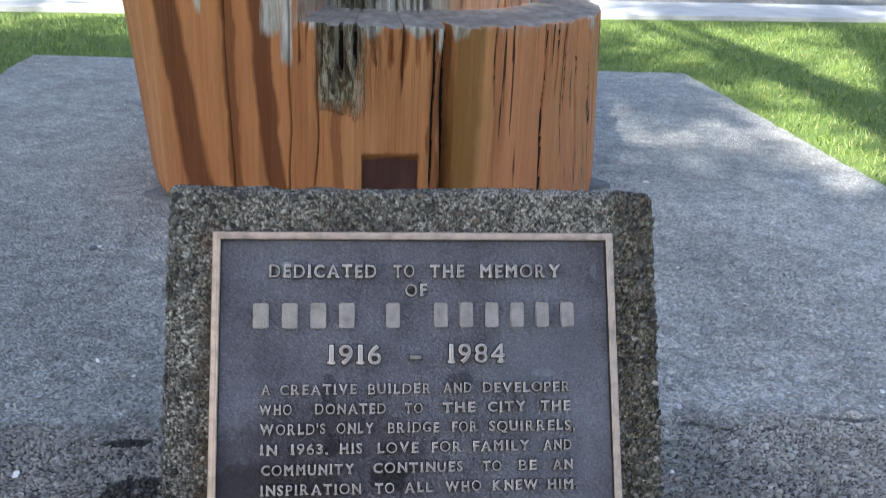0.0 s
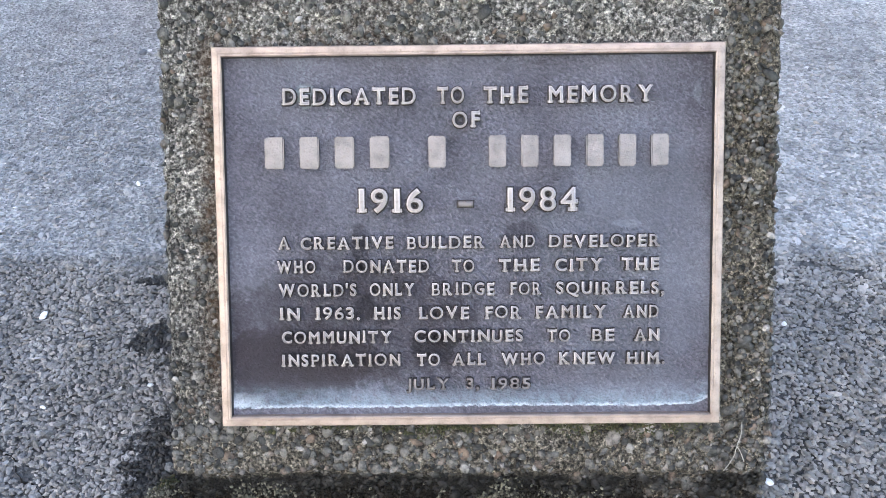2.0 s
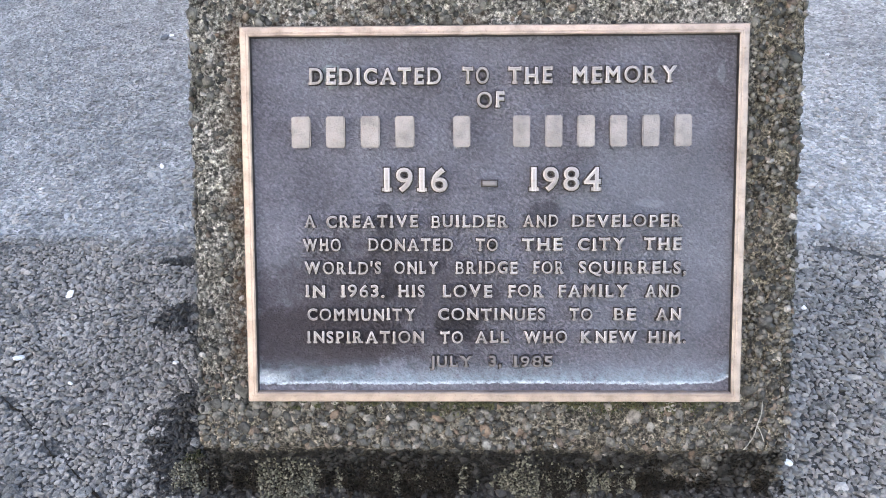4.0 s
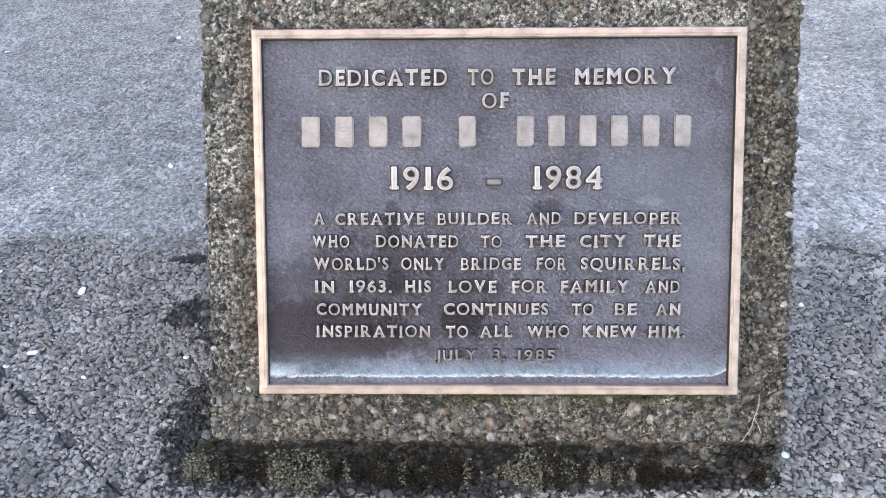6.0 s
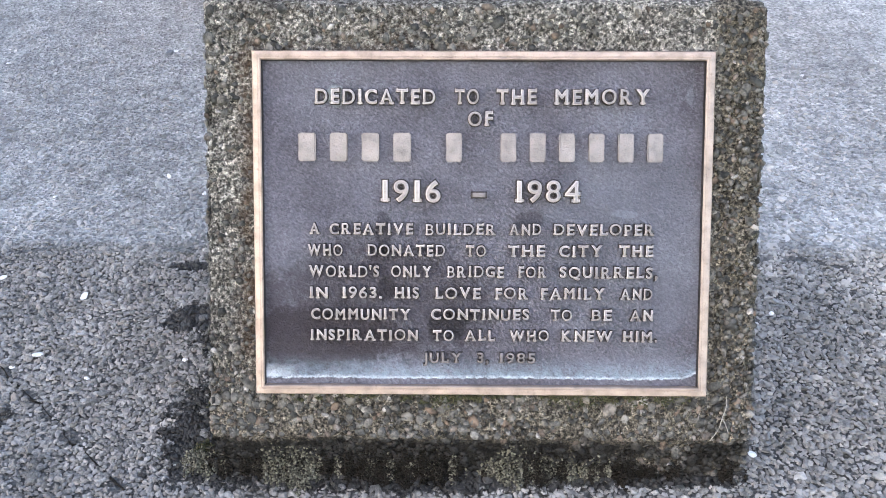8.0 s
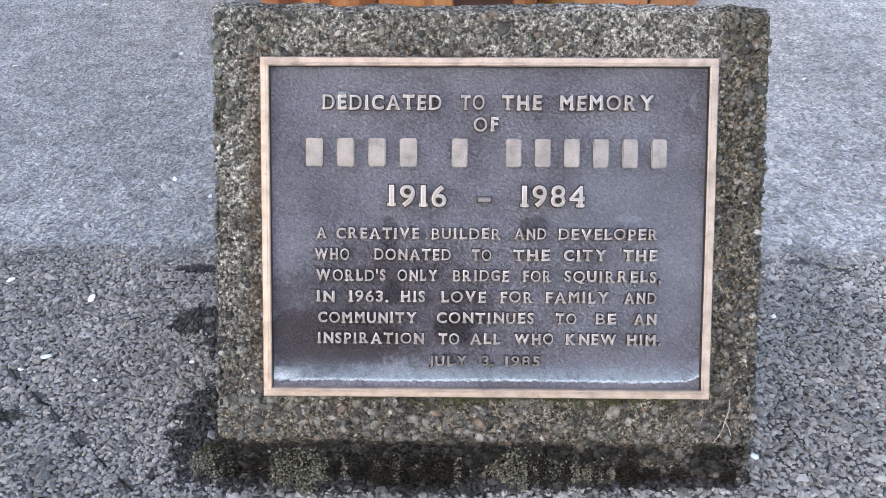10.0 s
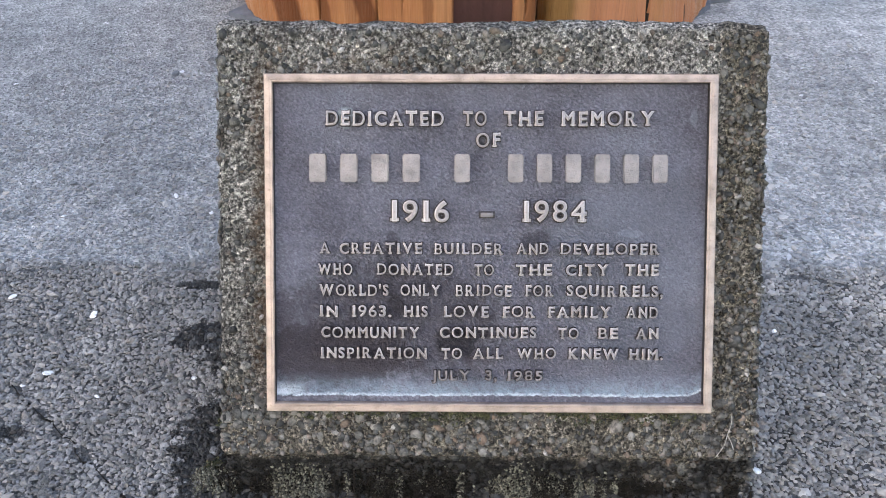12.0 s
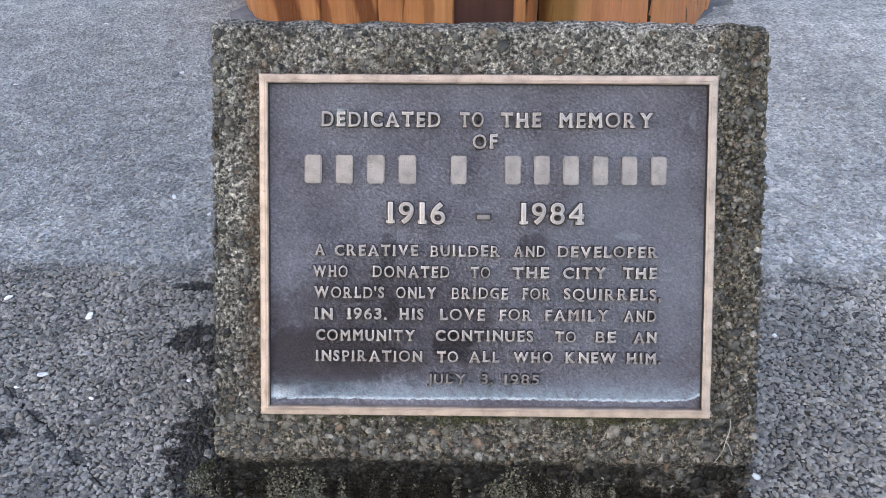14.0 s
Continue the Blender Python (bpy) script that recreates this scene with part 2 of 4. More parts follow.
vein = b.math("MULTIPLY", b.span(vein, 0.016, 0.004), b.span(b.noise(8, 4), 0.46, 0.60))
col = b.mix(b.math("MULTIPLY", vein, 0.38), col, (0.36, 0.37, 0.40))
wob = b.math("MULTIPLY", b.math("SUBTRACT", b.noise(55, 6, 0.7), 0.5), 3.2)
# wide ovals paint reflected dark trees (left) and sky (right); small ones are marks
for x, y, rx, ry, k, tone in ((-0.165, 0.055, 0.085, 0.040, 0.80, (0.054, 0.040, 0.042)), (-0.110, 0.090, 0.125, 0.060, 0.55, (0.066, 0.052, 0.056)), (0.150, 0.150, 0.090, 0.120, 0.30, (0.23, 0.24, 0.27)), (-0.030, 0.072, 0.024, 0.014, 0.65, (0.020, 0.016, 0.017)), (-0.098, 0.165, 0.008, 0.022, 0.5, (0.022, 0.018, 0.019)), (0.046, 0.178, 0.015, 0.009, 0.45, (0.022, 0.018, 0.019)), (-0.096, 0.108, 0.010, 0.014, 0.55, (0.024, 0.018, 0.018)),
                              (0.142, 0.184, 0.013, 0.004, 0.32, (0.36, 0.38, 0.42)), (0.205, 0.300, 0.004, 0.009, 0.28, (0.36, 0.38, 0.40)), (-0.1465, 0.301, 0.0105, 0.0115, 0.9, (0.44, 0.47, 0.46))):
    col = b.mix(b.math("MULTIPLY", b.spot(x, y, rx, ry, wob), k), col, tone)
# hard-water band above the lower rim
low = b.math("ADD", b.axis(1), b.math("MULTIPLY", b.math("SUBTRACT", b.noise(170, 6, 0.8), 0.5), 0.0075))
low = b.math("ADD", low, b.math("MULTIPLY", b.math("SUBTRACT", b.noise(11, 3), 0.5), 0.004))
low = b.math("SUBTRACT", low, 0.0008)
curl = b.math("MULTIPLY", b.span(b.axis(0), 0.205, 0.220), -0.007)
low = b.math("ADD", low, curl)
fade = b.math("MULTIPLY", b.span(low, 0.0150, 0.0165), b.span(low, 0.042, 0.0165))
veil = b.math("MULTIPLY", b.math("POWER", fade, 1.4), b.ramp(b.noise(120, 7, 0.8), [(0.34, 0.15), (0.62, 1.0)]))
crust = b.math("MULTIPLY", b.span(low, 0.0150, 0.0162), b.span(low, 0.0188, 0.0162))
crust = b.math("MULTIPLY", crust, b.ramp(b.noise(110, 6, 0.85), [(0.40, 0.08), (0.55, 1.0)]))
left_end = b.math("MULTIPLY", b.span(b.axis(0), -0.185, -0.215), b.math("MULTIPLY", b.span(low, 0.0160, 0.0175), b.span(low, 0.031, 0.021)))
crust = b.math("MAXIMUM", crust, b.math("MULTIPLY", left_end, b.ramp(b.noise(90, 6, 0.8), [(0.32, 0.35), (0.54, 1.0)])))
col = b.mix(b.math("MULTIPLY", veil, 0.80), col, (0.38, 0.49, 0.57))
col = b.mix(crust, col, (0.76, 0.80, 0.83))
b.color(col)
b.metal(b.span(b.math("ADD", veil, crust), 0.0, 0.7, 0.55, 0.0))
b.rough(b.ramp(b.noise(30, 5), [(0.3, 0.40), (0.7, 0.60)]))
b.bump((stip, 0.0060), (b.noise(900, 3), 0.0006))
BRONZE = b.m


def rubbed(name, tone, rough, k=1.0):
    """Bronze rubbed bright; k: metres to a unit of the thing's own space."""
    q = Mat(name, rough, 0.7)
    at_ = q.noise(60 * k, 6, 0.7)
    col = q.ramp(at_, [(0.3, tuple(0.55 * c for c in tone)), (0.5, tone), (0.72, tuple(min(1, 1.25 * c) for c in tone))])
    if k < 1:
        col = q.mix(1.0, col, q.ramp(q.each(), [(0.0, (0.84, 0.81, 0.79)), (0.6, (1.0, 1.0, 1.0)), (1.0, (1.12, 1.10, 1.08))]), "MULTIPLY")
    dull = q.span(q.noise(240 * k, 6, 0.8), 0.54, 0.68)
    q.color(q.mix(q.math("MULTIPLY", dull, 0.55), col, (0.15, 0.10, 0.075)))
    q.rough(q.ramp(q.noise(120 * k, 4), [(0.3, rough - 0.1), (0.7, rough + 0.15)]))
    q.bump((q.noise(300 * k, 4, 0.7), 0.0007))
    return q.m


RIM = rubbed("rubbed_bronze_rim", (0.45, 0.347, 0.280), 0.42)
FACE = rubbed("rubbed_bronze_letter", (0.285, 0.257, 0.243), 0.42, 0.013)
ARRIS = rubbed("rubbed_bronze_arris", (0.41, 0.363, 0.338), 0.36, 0.013)
DULL = rubbed("dulled_bronze_letter", (0.20, 0.178, 0.170), 0.5, 0.013)
BAR = rubbed("rubbed_bronze_bar", (0.255, 0.226, 0.210), 0.45)
BAR_ARRIS = rubbed("rubbed_bronze_bar_arris", (0.44, 0.385, 0.352), 0.38)
# dark bronze for side walls and letter feet: grimy, with their shade painted in
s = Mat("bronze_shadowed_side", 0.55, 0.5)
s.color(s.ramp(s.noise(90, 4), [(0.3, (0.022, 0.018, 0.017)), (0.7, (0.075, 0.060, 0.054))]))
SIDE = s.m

# stained timber with vertical grain, dark streaks and bleached rotten top
w = Mat("stained_timber", 0.6, 0.0, 0.2)
flow = w.noise(1.0, 2, 0.45, at=w.scaled((8.0, 8.0, 0.32)), distort=0.25)
streak = w.span(flow, 0.565, 0.59)
base = w.ramp(w.noise(1.0, 4, 0.55, at=w.scaled((9, 9, 0.7))), [(0.28, (0.24, 0.090, 0.033)), (0.5, (0.355, 0.149, 0.056)), (0.72, (0.43, 0.207, 0.086))])
col = w.mix(w.math("MULTIPLY", streak, 0.35), base, (0.125, 0.040, 0.015))
fine = w.ramp(w.noise(1.0, 5, 0.7, at=w.scaled((110, 110, 2.4))), [(0.3, 0.82), (0.6, 1.05)])
col = w.mix(1.0, col, fine, "MULTIPLY")
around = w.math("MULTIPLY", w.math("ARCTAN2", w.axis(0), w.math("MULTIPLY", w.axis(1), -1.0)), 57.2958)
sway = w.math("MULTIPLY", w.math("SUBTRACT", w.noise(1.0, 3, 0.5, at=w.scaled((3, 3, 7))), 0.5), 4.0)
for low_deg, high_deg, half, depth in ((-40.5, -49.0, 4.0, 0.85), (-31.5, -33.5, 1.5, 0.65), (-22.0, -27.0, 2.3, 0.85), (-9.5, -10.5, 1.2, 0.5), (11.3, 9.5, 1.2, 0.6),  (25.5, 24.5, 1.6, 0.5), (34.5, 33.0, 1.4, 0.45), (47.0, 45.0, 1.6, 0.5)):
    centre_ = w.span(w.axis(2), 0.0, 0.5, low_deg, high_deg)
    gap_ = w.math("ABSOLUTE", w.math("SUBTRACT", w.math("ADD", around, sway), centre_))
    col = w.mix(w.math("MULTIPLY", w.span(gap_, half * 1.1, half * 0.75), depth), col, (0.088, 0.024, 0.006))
# redder, drier wood on the lobe beyond the groove
lobe = w.span(w.math("ADD", around, w.math("MULTIPLY", sway, 1.5)), 21.0, 27.0)
col = w.mix(w.math("MULTIPLY", lobe, 0.75), col, w.mix(1.0, fine, (0.47, 0.195, 0.092), "MULTIPLY"))
# olive-brown band right of the groove: shade of the recess painted on
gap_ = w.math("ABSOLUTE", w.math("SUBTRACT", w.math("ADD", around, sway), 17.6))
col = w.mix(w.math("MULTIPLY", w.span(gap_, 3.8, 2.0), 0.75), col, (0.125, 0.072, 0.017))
olive = w.span(w.noise(1.0, 3, 0.5, at=w.scaled((5, 5, 0.4))), 0.58, 0.68)
col = w.mix(w.math("MULTIPLY", olive, 0.25), col, (0.17, 0.12, 0.03))
height = w.math("ADD", w.axis(2), w.math("MULTIPLY", w.math("SUBTRACT", w.noise(1.0, 4, 0.6, at=w.scaled((22, 22, 1.5))), 0.5), 0.16))
bleach = w.math("MULTIPLY", w.math("MULTIPLY", w.span(height, 0.478, 0.492), w.math("MULTIPLY", w.span(w.math("ADD", around, w.math("MULTIPLY", sway, 1.5)), -20.0, -17.0), w.span(around, 22.0, 13.0, 0.25, 1.0))), 0.9)
ragged = w.math("MULTIPLY", w.math("SUBTRACT", w.noise(1.0, 5, 0.7, at=w.scaled((40, 40, 5))), 0.5), 3.2)
for deg, half, z0 in ((-20.5, 1.6, 0.385), (-24.0, 2.6, 0.445), (-10.5, 0.5, 0.33), (-7.4, 0.6, 0.42), (11.4, 0.9, 0.425), (60.0, 1.6, 0.44), (-40.0, 1.0, 0.48)):
    off_ = w.math("ABSOLUTE", w.math("ADD", w.math("SUBTRACT", around, deg), ragged))
    tall = w.math("ADD", w.axis(2), w.math("MULTIPLY", ragged, 0.012))
    bleach = w.math("MAXIMUM", bleach, w.math("MULTIPLY", w.math("MULTIPLY", w.span(off_, half, half * 0.6), w.span(tall, z0, z0 + 0.02)), 0.85))
grey = w.ramp(w.noise(1.0, 5, 0.7, at=w.scaled((60, 60, 6))), [(0.3, (0.12, 0.12, 0.10)), (0.55, (0.40, 0.40, 0.37)), (0.75, (0.62, 0.62, 0.58))])
col = w.mix(bleach, col, grey)
crack = w.span(w.math("SUBTRACT", w.noise(1.0, 3, 0.55, at=w.scaled((60, 60, 1.7)), distort=0.4), w.math("MULTIPLY", lobe, 0.075)), 0.290, 0.265)
rot = w.math("MULTIPLY", w.span(w.noise(1.0, 4, 0.7, at=w.scaled((48, 48, 6))), 0.47, 0.54), w.math("MULTIPLY", w.span(w.axis(2), 0.26, 0.42), w.math("MULTIPLY", w.span(around, -13.0, -11.0), w.span(around, 9.0, -5.5, 0.12, 1.0))))
crack = w.math("MAXIMUM", w.math("MULTIPLY", crack, w.span(around, -14.0, -10.0)), w.math("MULTIPLY", rot, 0.5))
# fibrous rotten pocket above the inset panel
fibre_ = w.noise(1.0, 5, 0.75, at=w.scaled((75, 75, 20)), distort=0.5)
pocket = w.math("MULTIPLY", w.span(w.math("ADD", around, w.math("MULTIPLY", ragged, 1.2)), -15.0, -13.0), w.span(w.math("ADD", around, w.math("MULTIPLY", ragged, 1.5)), -3.0, -6.0))
pocket = w.math("MULTIPLY", pocket, w.span(w.math("ADD", w.axis(2), w.math("MULTIPLY", ragged, 0.03)), 0.290, 0.325))
col = w.mix(w.math("MULTIPLY", pocket, 0.9), col, w.ramp(fibre_, [(0.38, (0.012, 0.009, 0.005)), (0.47, (0.12, 0.098, 0.050)), (0.56, (0.42, 0.39, 0.29))]))
col = w.mix(w.math("MULTIPLY", crack, 0.9), col, (0.018, 0.010, 0.006))
w.color(col)
w.rough(w.ramp(fine, [(0.6, 0.62), (1.0, 0.42)]))
w.bump((w.noise(1.0, 5, 0.7, at=w.scaled((90, 90, 2.2))), 0.006), (w.math("SUBTRACT", 1.0, crack), 0.006), (w.math("MULTIPLY", fibre_, pocket), 0.03))
TIMBER = w.m
s = Mat("brown_painted_inset", 0.4)
s.color(s.ramp(s.noise(1.0, 4, at=s.scaled((40, 40, 4))), [(0.3, (0.085, 0.036, 0.027)), (0.7, (0.15, 0.065, 0.048))])).bump((s.noise(90, 4), 0.002))
INSET = s.m
s = Mat("weathered_end_grain", 0.8)
s.color(s.ramp(s.noise(1.0, 5, 0.7, at=s.scaled((25, 25, 60))), [(0.3, (0.12, 0.10, 0.09)), (0.55, (0.25, 0.225, 0.205)), (0.75, (0.42, 0.40, 0.37))])).bump((s.noise(60, 5, 0.7), 0.006))
END_GRAIN = s.m
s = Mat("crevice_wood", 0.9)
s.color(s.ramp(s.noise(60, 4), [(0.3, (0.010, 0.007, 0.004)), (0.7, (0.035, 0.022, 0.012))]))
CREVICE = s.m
s = Mat("weathered_sheet", 0.6, 0.2)
s.color(s.ramp(s.noise(30, 5), [(0.3, (0.08, 0.082, 0.09)), (0.7, (0.16, 0.163, 0.175))])).bump((s.noise(150, 4), 0.001))
SHEET = s.m

g = Mat("turf", 0.9)
g.color(g.ramp(g.noise(7, 6, 0.65), [(0.3, (0.07, 0.12, 0.022)), (0.55, (0.13, 0.19, 0.035)), (0.75, (0.20, 0.23, 0.055))])).bump((g.noise(90, 4), 0.02))
TURF = g.m
g = Mat("grass_blade", 0.55)
g.color(g.ramp(g.island(), [(0.0, (0.075, 0.125, 0.025)), (0.5, (0.125, 0.19, 0.036)), (0.85, (0.19, 0.245, 0.055)), (1.0, (0.30, 0.28, 0.11))]))
BLADE = g.m
s = Mat("sidewalk_concrete", 0.8)
s.color(s.ramp(s.noise(5, 6, 0.65), [(0.3, (0.34, 0.335, 0.32)), (0.7, (0.48, 0.47, 0.455))])).bump((s.noise(140, 4), 0.002))
WALKWAY = s.m
s = Mat("bark", 0.9)
s.color(s.ramp(s.noise(1.0, 5, at=s.scaled((14, 14, 2))), [(0.3, (0.05, 0.04, 0.03)), (0.7, (0.17, 0.14, 0.11))])).bump((s.noise(1.0, 4, at=s.scaled((22, 22, 4))), 0.03))
BARK = s.m
s = Mat("leaf", 0.5)
s.color(s.ramp(s.island(), [(0.0, (0.035, 0.075, 0.012)), (0.6, (0.06, 0.12, 0.02)), (1.0, (0.11, 0.15, 0.03))]))
LEAF = s.m


# ---- building helpers ----
def link(name, mesh, material, parent=None, label=""):
    if material and not mesh.materials:
        mesh.materials.append(material)
    ob = new(name, mesh)
    ob.parent = parent
    return tagged(ob, label)


def part(name, bm, material, parent=None, label="", smooth=False):
    mesh = bpy.data.meshes.new(name)
    bm.to_mesh(mesh)
    bm.free()
    if smooth:
        mesh.polygons.foreach_set("use_smooth", [True] * len(mesh.polygons))
    return link(name, mesh, material, parent, label)


def empty(name, m=None):
    ob = new(name)
    ob.empty_display_size = 0.05
    if m is not None:
        ob.matrix_world = m
    return ob


def mesh_from(name, verts, faces, smooth=True):
    """A mesh from arrays of corners and of equal-sided faces."""
    verts, faces = np.asarray(verts, dtype=np.float32), np.asarray(faces, dtype=np.int32)
    mesh = bpy.data.meshes.new(name)
    mesh.vertices.add(len(verts))
    mesh.vertices.foreach_set("co", verts.ravel())
    mesh.loops.add(faces.size)
    mesh.loops.foreach_set("vertex_index", faces.ravel())
    mesh.polygons.add(len(faces))
    mesh.polygons.foreach_set("loop_start", np.arange(len(faces), dtype=np.int32) * faces.shape[1])
    mesh.polygons.foreach_set("use_smooth", np.full(len(faces), smooth))
    mesh.update(calc_edges=True)
    mesh.validate()
    return mesh


def box(bm, lo, hi, bevel=0.0):
    made = bmesh.ops.create_cube(bm, size=1.0)["verts"]
    for v in made:
        v.co = Vector([lo[k] + (v.co[k] + 0.5) * (hi[k] - lo[k]) for k in range(3)])
    if bevel:
        edges = list({e for v in made for e in v.link_edges})
        bmesh.ops.bevel(bm, geom=edges, offset=bevel, segments=2, affect="EDGES")
    return bm


def ball(level):
    bm = bmesh.new()
    bmesh.ops.create_icosphere(bm, subdivisions=level, radius=1.0)
    v = np.array([x.co[:] for x in bm.verts])
    f = np.array([[x.index for x in y.verts] for y in bm.faces])
    bm.free()
    return v, f


BALL0, BALL1 = ball(1), ball(2)
rng = np.random.default_rng(5)


def scatter(name, at, size, frames, shape=BALL0, flat=(0.35, 0.75), rugged=0.16, material=None, parent=None, label="", smooth=True):
    """Many small stones as one mesh. at: places; size: half lengths; frames: 3 x 3 axes (columns) of each place's surface, its last the normal."""
    n = len(at)
    v, f = shape
    k = len(v)
    dims = np.stack([size, size * rng.uniform(0.55, 0.95, n), size * rng.uniform(flat[0], flat[1], n)], 1)
    turn = rng.uniform(0, 2 * np.pi, n)
    ca, sa = np.cos(turn), np.sin(turn)
    p = v[None] * (1 + rng.normal(0, rugged, (n, k, 1))) * dims[:, None]
    q = np.stack([p[..., 0] * ca[:, None] - p[..., 1] * sa[:, None], p[..., 0] * sa[:, None] + p[..., 1] * ca[:, None], p[..., 2]], 2)
    tilt = rng.normal(0, 0.18, (n, 2))
    q[..., 2] += q[..., 0] * tilt[:, :1] + q[..., 1] * tilt[:, 1:]
    world_v = np.einsum("nij,nkj->nki", frames, q) + at[:, None]
    faces = (f[None] + (np.arange(n) * k)[:, None, None]).reshape(-1, 3)
    return link(name, mesh_from(name, world_v.reshape(-1, 3), faces, smooth), material, parent, label)


def fbm(p, scale, octaves=3):
    return noise.fractal(Vector(p) * scale, 0.6, 2.1, octaves)


# ---- ground ----
def flat_sheet(name, x0, x1, y0, y1, z, depth, material, nx=1, ny=1, edge=0.0):
    """A slab with a gridded top and upright sides; edge: how ragged its outline is."""
    bm = bmesh.new()
    rows = []
    for j in range(ny + 1):
        row = []
        for i in range(nx + 1):
            x, y = x0 + (x1 - x0) * i / nx, y0 + (y1 - y0) * j / ny
            if edge and (i in (0, nx) or j in (0, ny)):
                x += edge * fbm((x, y, 3.1), 9)
                y += edge * fbm((x, y, 7.7), 9)
            row.append(bm.verts.new((x, y, z)))
        rows.append(row)
    for j in range(ny):
        for i in range(nx):
            bm.faces.new((rows[j][i], rows[j][i + 1], rows[j + 1][i + 1], rows[j + 1][i]))
    rim = [e for e in bm.edges if e.is_boundary]
    made = bmesh.ops.extrude_edge_only(bm, edges=rim)["geom"]
    for v in made:
        if isinstance(v, bmesh.types.BMVert):
            v.co.z -= depth
    bmesh.ops.recalc_face_normals(bm, faces=bm.faces)
    return part(name, bm, material)


lawn = flat_sheet("ground", -400, 400, -400, 400, -0.02, 0.3, TURF, 1, 1)
tagged(lawn, "mown green lawn ground reaching to the distance", "lawn", kind="structure")
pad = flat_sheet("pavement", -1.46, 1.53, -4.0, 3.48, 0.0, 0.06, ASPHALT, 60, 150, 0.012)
tagged(pad, "weathered grey asphalt pad with exposed stones and an old joint", "pavement", kind="structure")
strip = flat_sheet("sidewalk", -30, 30, -0.42, 0.42, 0.01, 0.08, WALKWAY, 40, 1)
strip.matrix_world = pose(1.6, 5.98, 0, 0, 0, 9)
tagged(strip, "pale concrete sidewalk strip beyond the lawn", "sidewalk", kind="structure")
road = flat_sheet("road", -60, 60, 0.425, 9.0, -0.005, 0.05, ROAD, 40, 4)
road.matrix_world = pose(1.6, 5.98, 0, 0, 0, 9)
tagged(road, "grey asphalt road beyond the sidewalk", "road", kind="structure")

# ---- aggregate concrete marker ----
LEAN = 61.3
BLOCK_HALF = 0.281
FRONT = [(-0.006, -0.03), (-0.008, 0.03), (-0.010, 0.052), (-0.015, 0.058), (0.197, 0.444)]
BACK = [(0.30, -0.03), (0.29, 0.05), (0.285, 0.08), (0.28, 0.10), (0.212, 0.446)]


def along(points, n):
    """n + 1 even steps along a bent line."""
    p = np.array(points)
    d = np.concatenate([[0], np.cumsum(np.hypot(*np.diff(p, axis=0).T))])
    t = np.linspace(0, d[-1], n + 1)
    return np.stack([np.interp(t, d, p[:, 0]), np.interp(t, d, p[:, 1])], 1)


def worn(x, y, z, edge):
    """Uneven cast surface; edge is 1 at an arris and 0 away from it."""
    p = Vector((x, y, z))
    rough = noise.noise_vector(p * 95) * 0.0022 + noise.noise_vector(p * 38) * 0.0022 + noise.noise_vector(p * 9) * 0.002
    chip = max(0.0, noise.noise(p * 24 + Vector((5, 1, 2))) - 0.02) * 0.024 * edge
    inward = (Vector((0 if abs(x) < 0.2 else math.copysign(0.2, x), 0.16, min(z, 0.3))) - p).normalized()
    return p + rough + inward * (chip * (0.0 if z > 0.425 and abs(x) < 0.262 else 1.0) + 0.004 * edge * edge)


def concrete_marker():
    nx, ns, nk = 112, 104, 44
    f, b = along(FRONT, ns), along(BACK, ns)
    xs = np.linspace(-BLOCK_HALF, BLOCK_HALF, nx + 1)
    bm = bmesh.new()

    def grid(rows):
        vs = [[bm.verts.new(worn(*p)) for p in row] for row in rows]
        for a, c in zip(vs, vs[1:]):
            for i in range(len(a) - 1):
                bm.faces.new((a[i], a[i + 1], c[i + 1], c[i]))

    def edge_x(x):
        return max(0.0, 1 - (BLOCK_HALF - abs(x)) / 0.016)

    def edge_s(k):
        top = max(0.0, 1 - (0.45 - f[k, 1]) / 0.012)
        return top

    grid([[(x, f[k, 0], f[k, 1], max(edge_x(x), edge_s(k))) for x in xs] for k in range(ns + 1)])
    grid([[(x, b[k, 0], b[k, 1], max(edge_x(x), edge_s(k))) for x in xs[::-1]] for k in range(ns + 1)])
    grid([[(x, f[-1, 0] + (b[-1, 0] - f[-1, 0]) * j / 3, f[-1, 1] + (b[-1, 1] - f[-1, 1]) * j / 3, max(edge_x(x), edge_s(ns))) for x in xs] for j in range(4)])
    for side in (-1, 1):
        rows = []
        for k in range(ns + 1):
            row = []
            for j in range(nk + 1):
                y, z = f[k] + (b[k] - f[k]) * j / nk
                width = b[k, 0] - f[k, 0]
                near = max(0.0, 1 - width * min(j, nk - j) / nk / 0.016)
                row.append((side * BLOCK_HALF, y, z, 1.0 if j in (0, nk) or k == ns else max(near, edge_s(k))))
            rows.append(row if side > 0 else row[::-1])
        grid(rows)
    bmesh.ops.remove_doubles(bm, verts=bm.verts, dist=0.0004)
    bmesh.ops.recalc_face_normals(bm, faces=bm.faces)
    return bm


marker = tagged(empty("concrete_marker", Matrix()), "mossy wedge-shaped marker block of exposed-aggregate concrete on asphalt", "marker block")
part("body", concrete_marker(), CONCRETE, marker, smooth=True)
ca, sa = math.cos(radians(LEAN)), math.sin(radians(LEAN))
FACE_AXES = np.array([[1, 0, 0], [0, ca, -sa], [0, sa, ca]])
LOW_AXES = np.array([[1, 0, 0], [0, 0, -1], [0, 1, 0]])


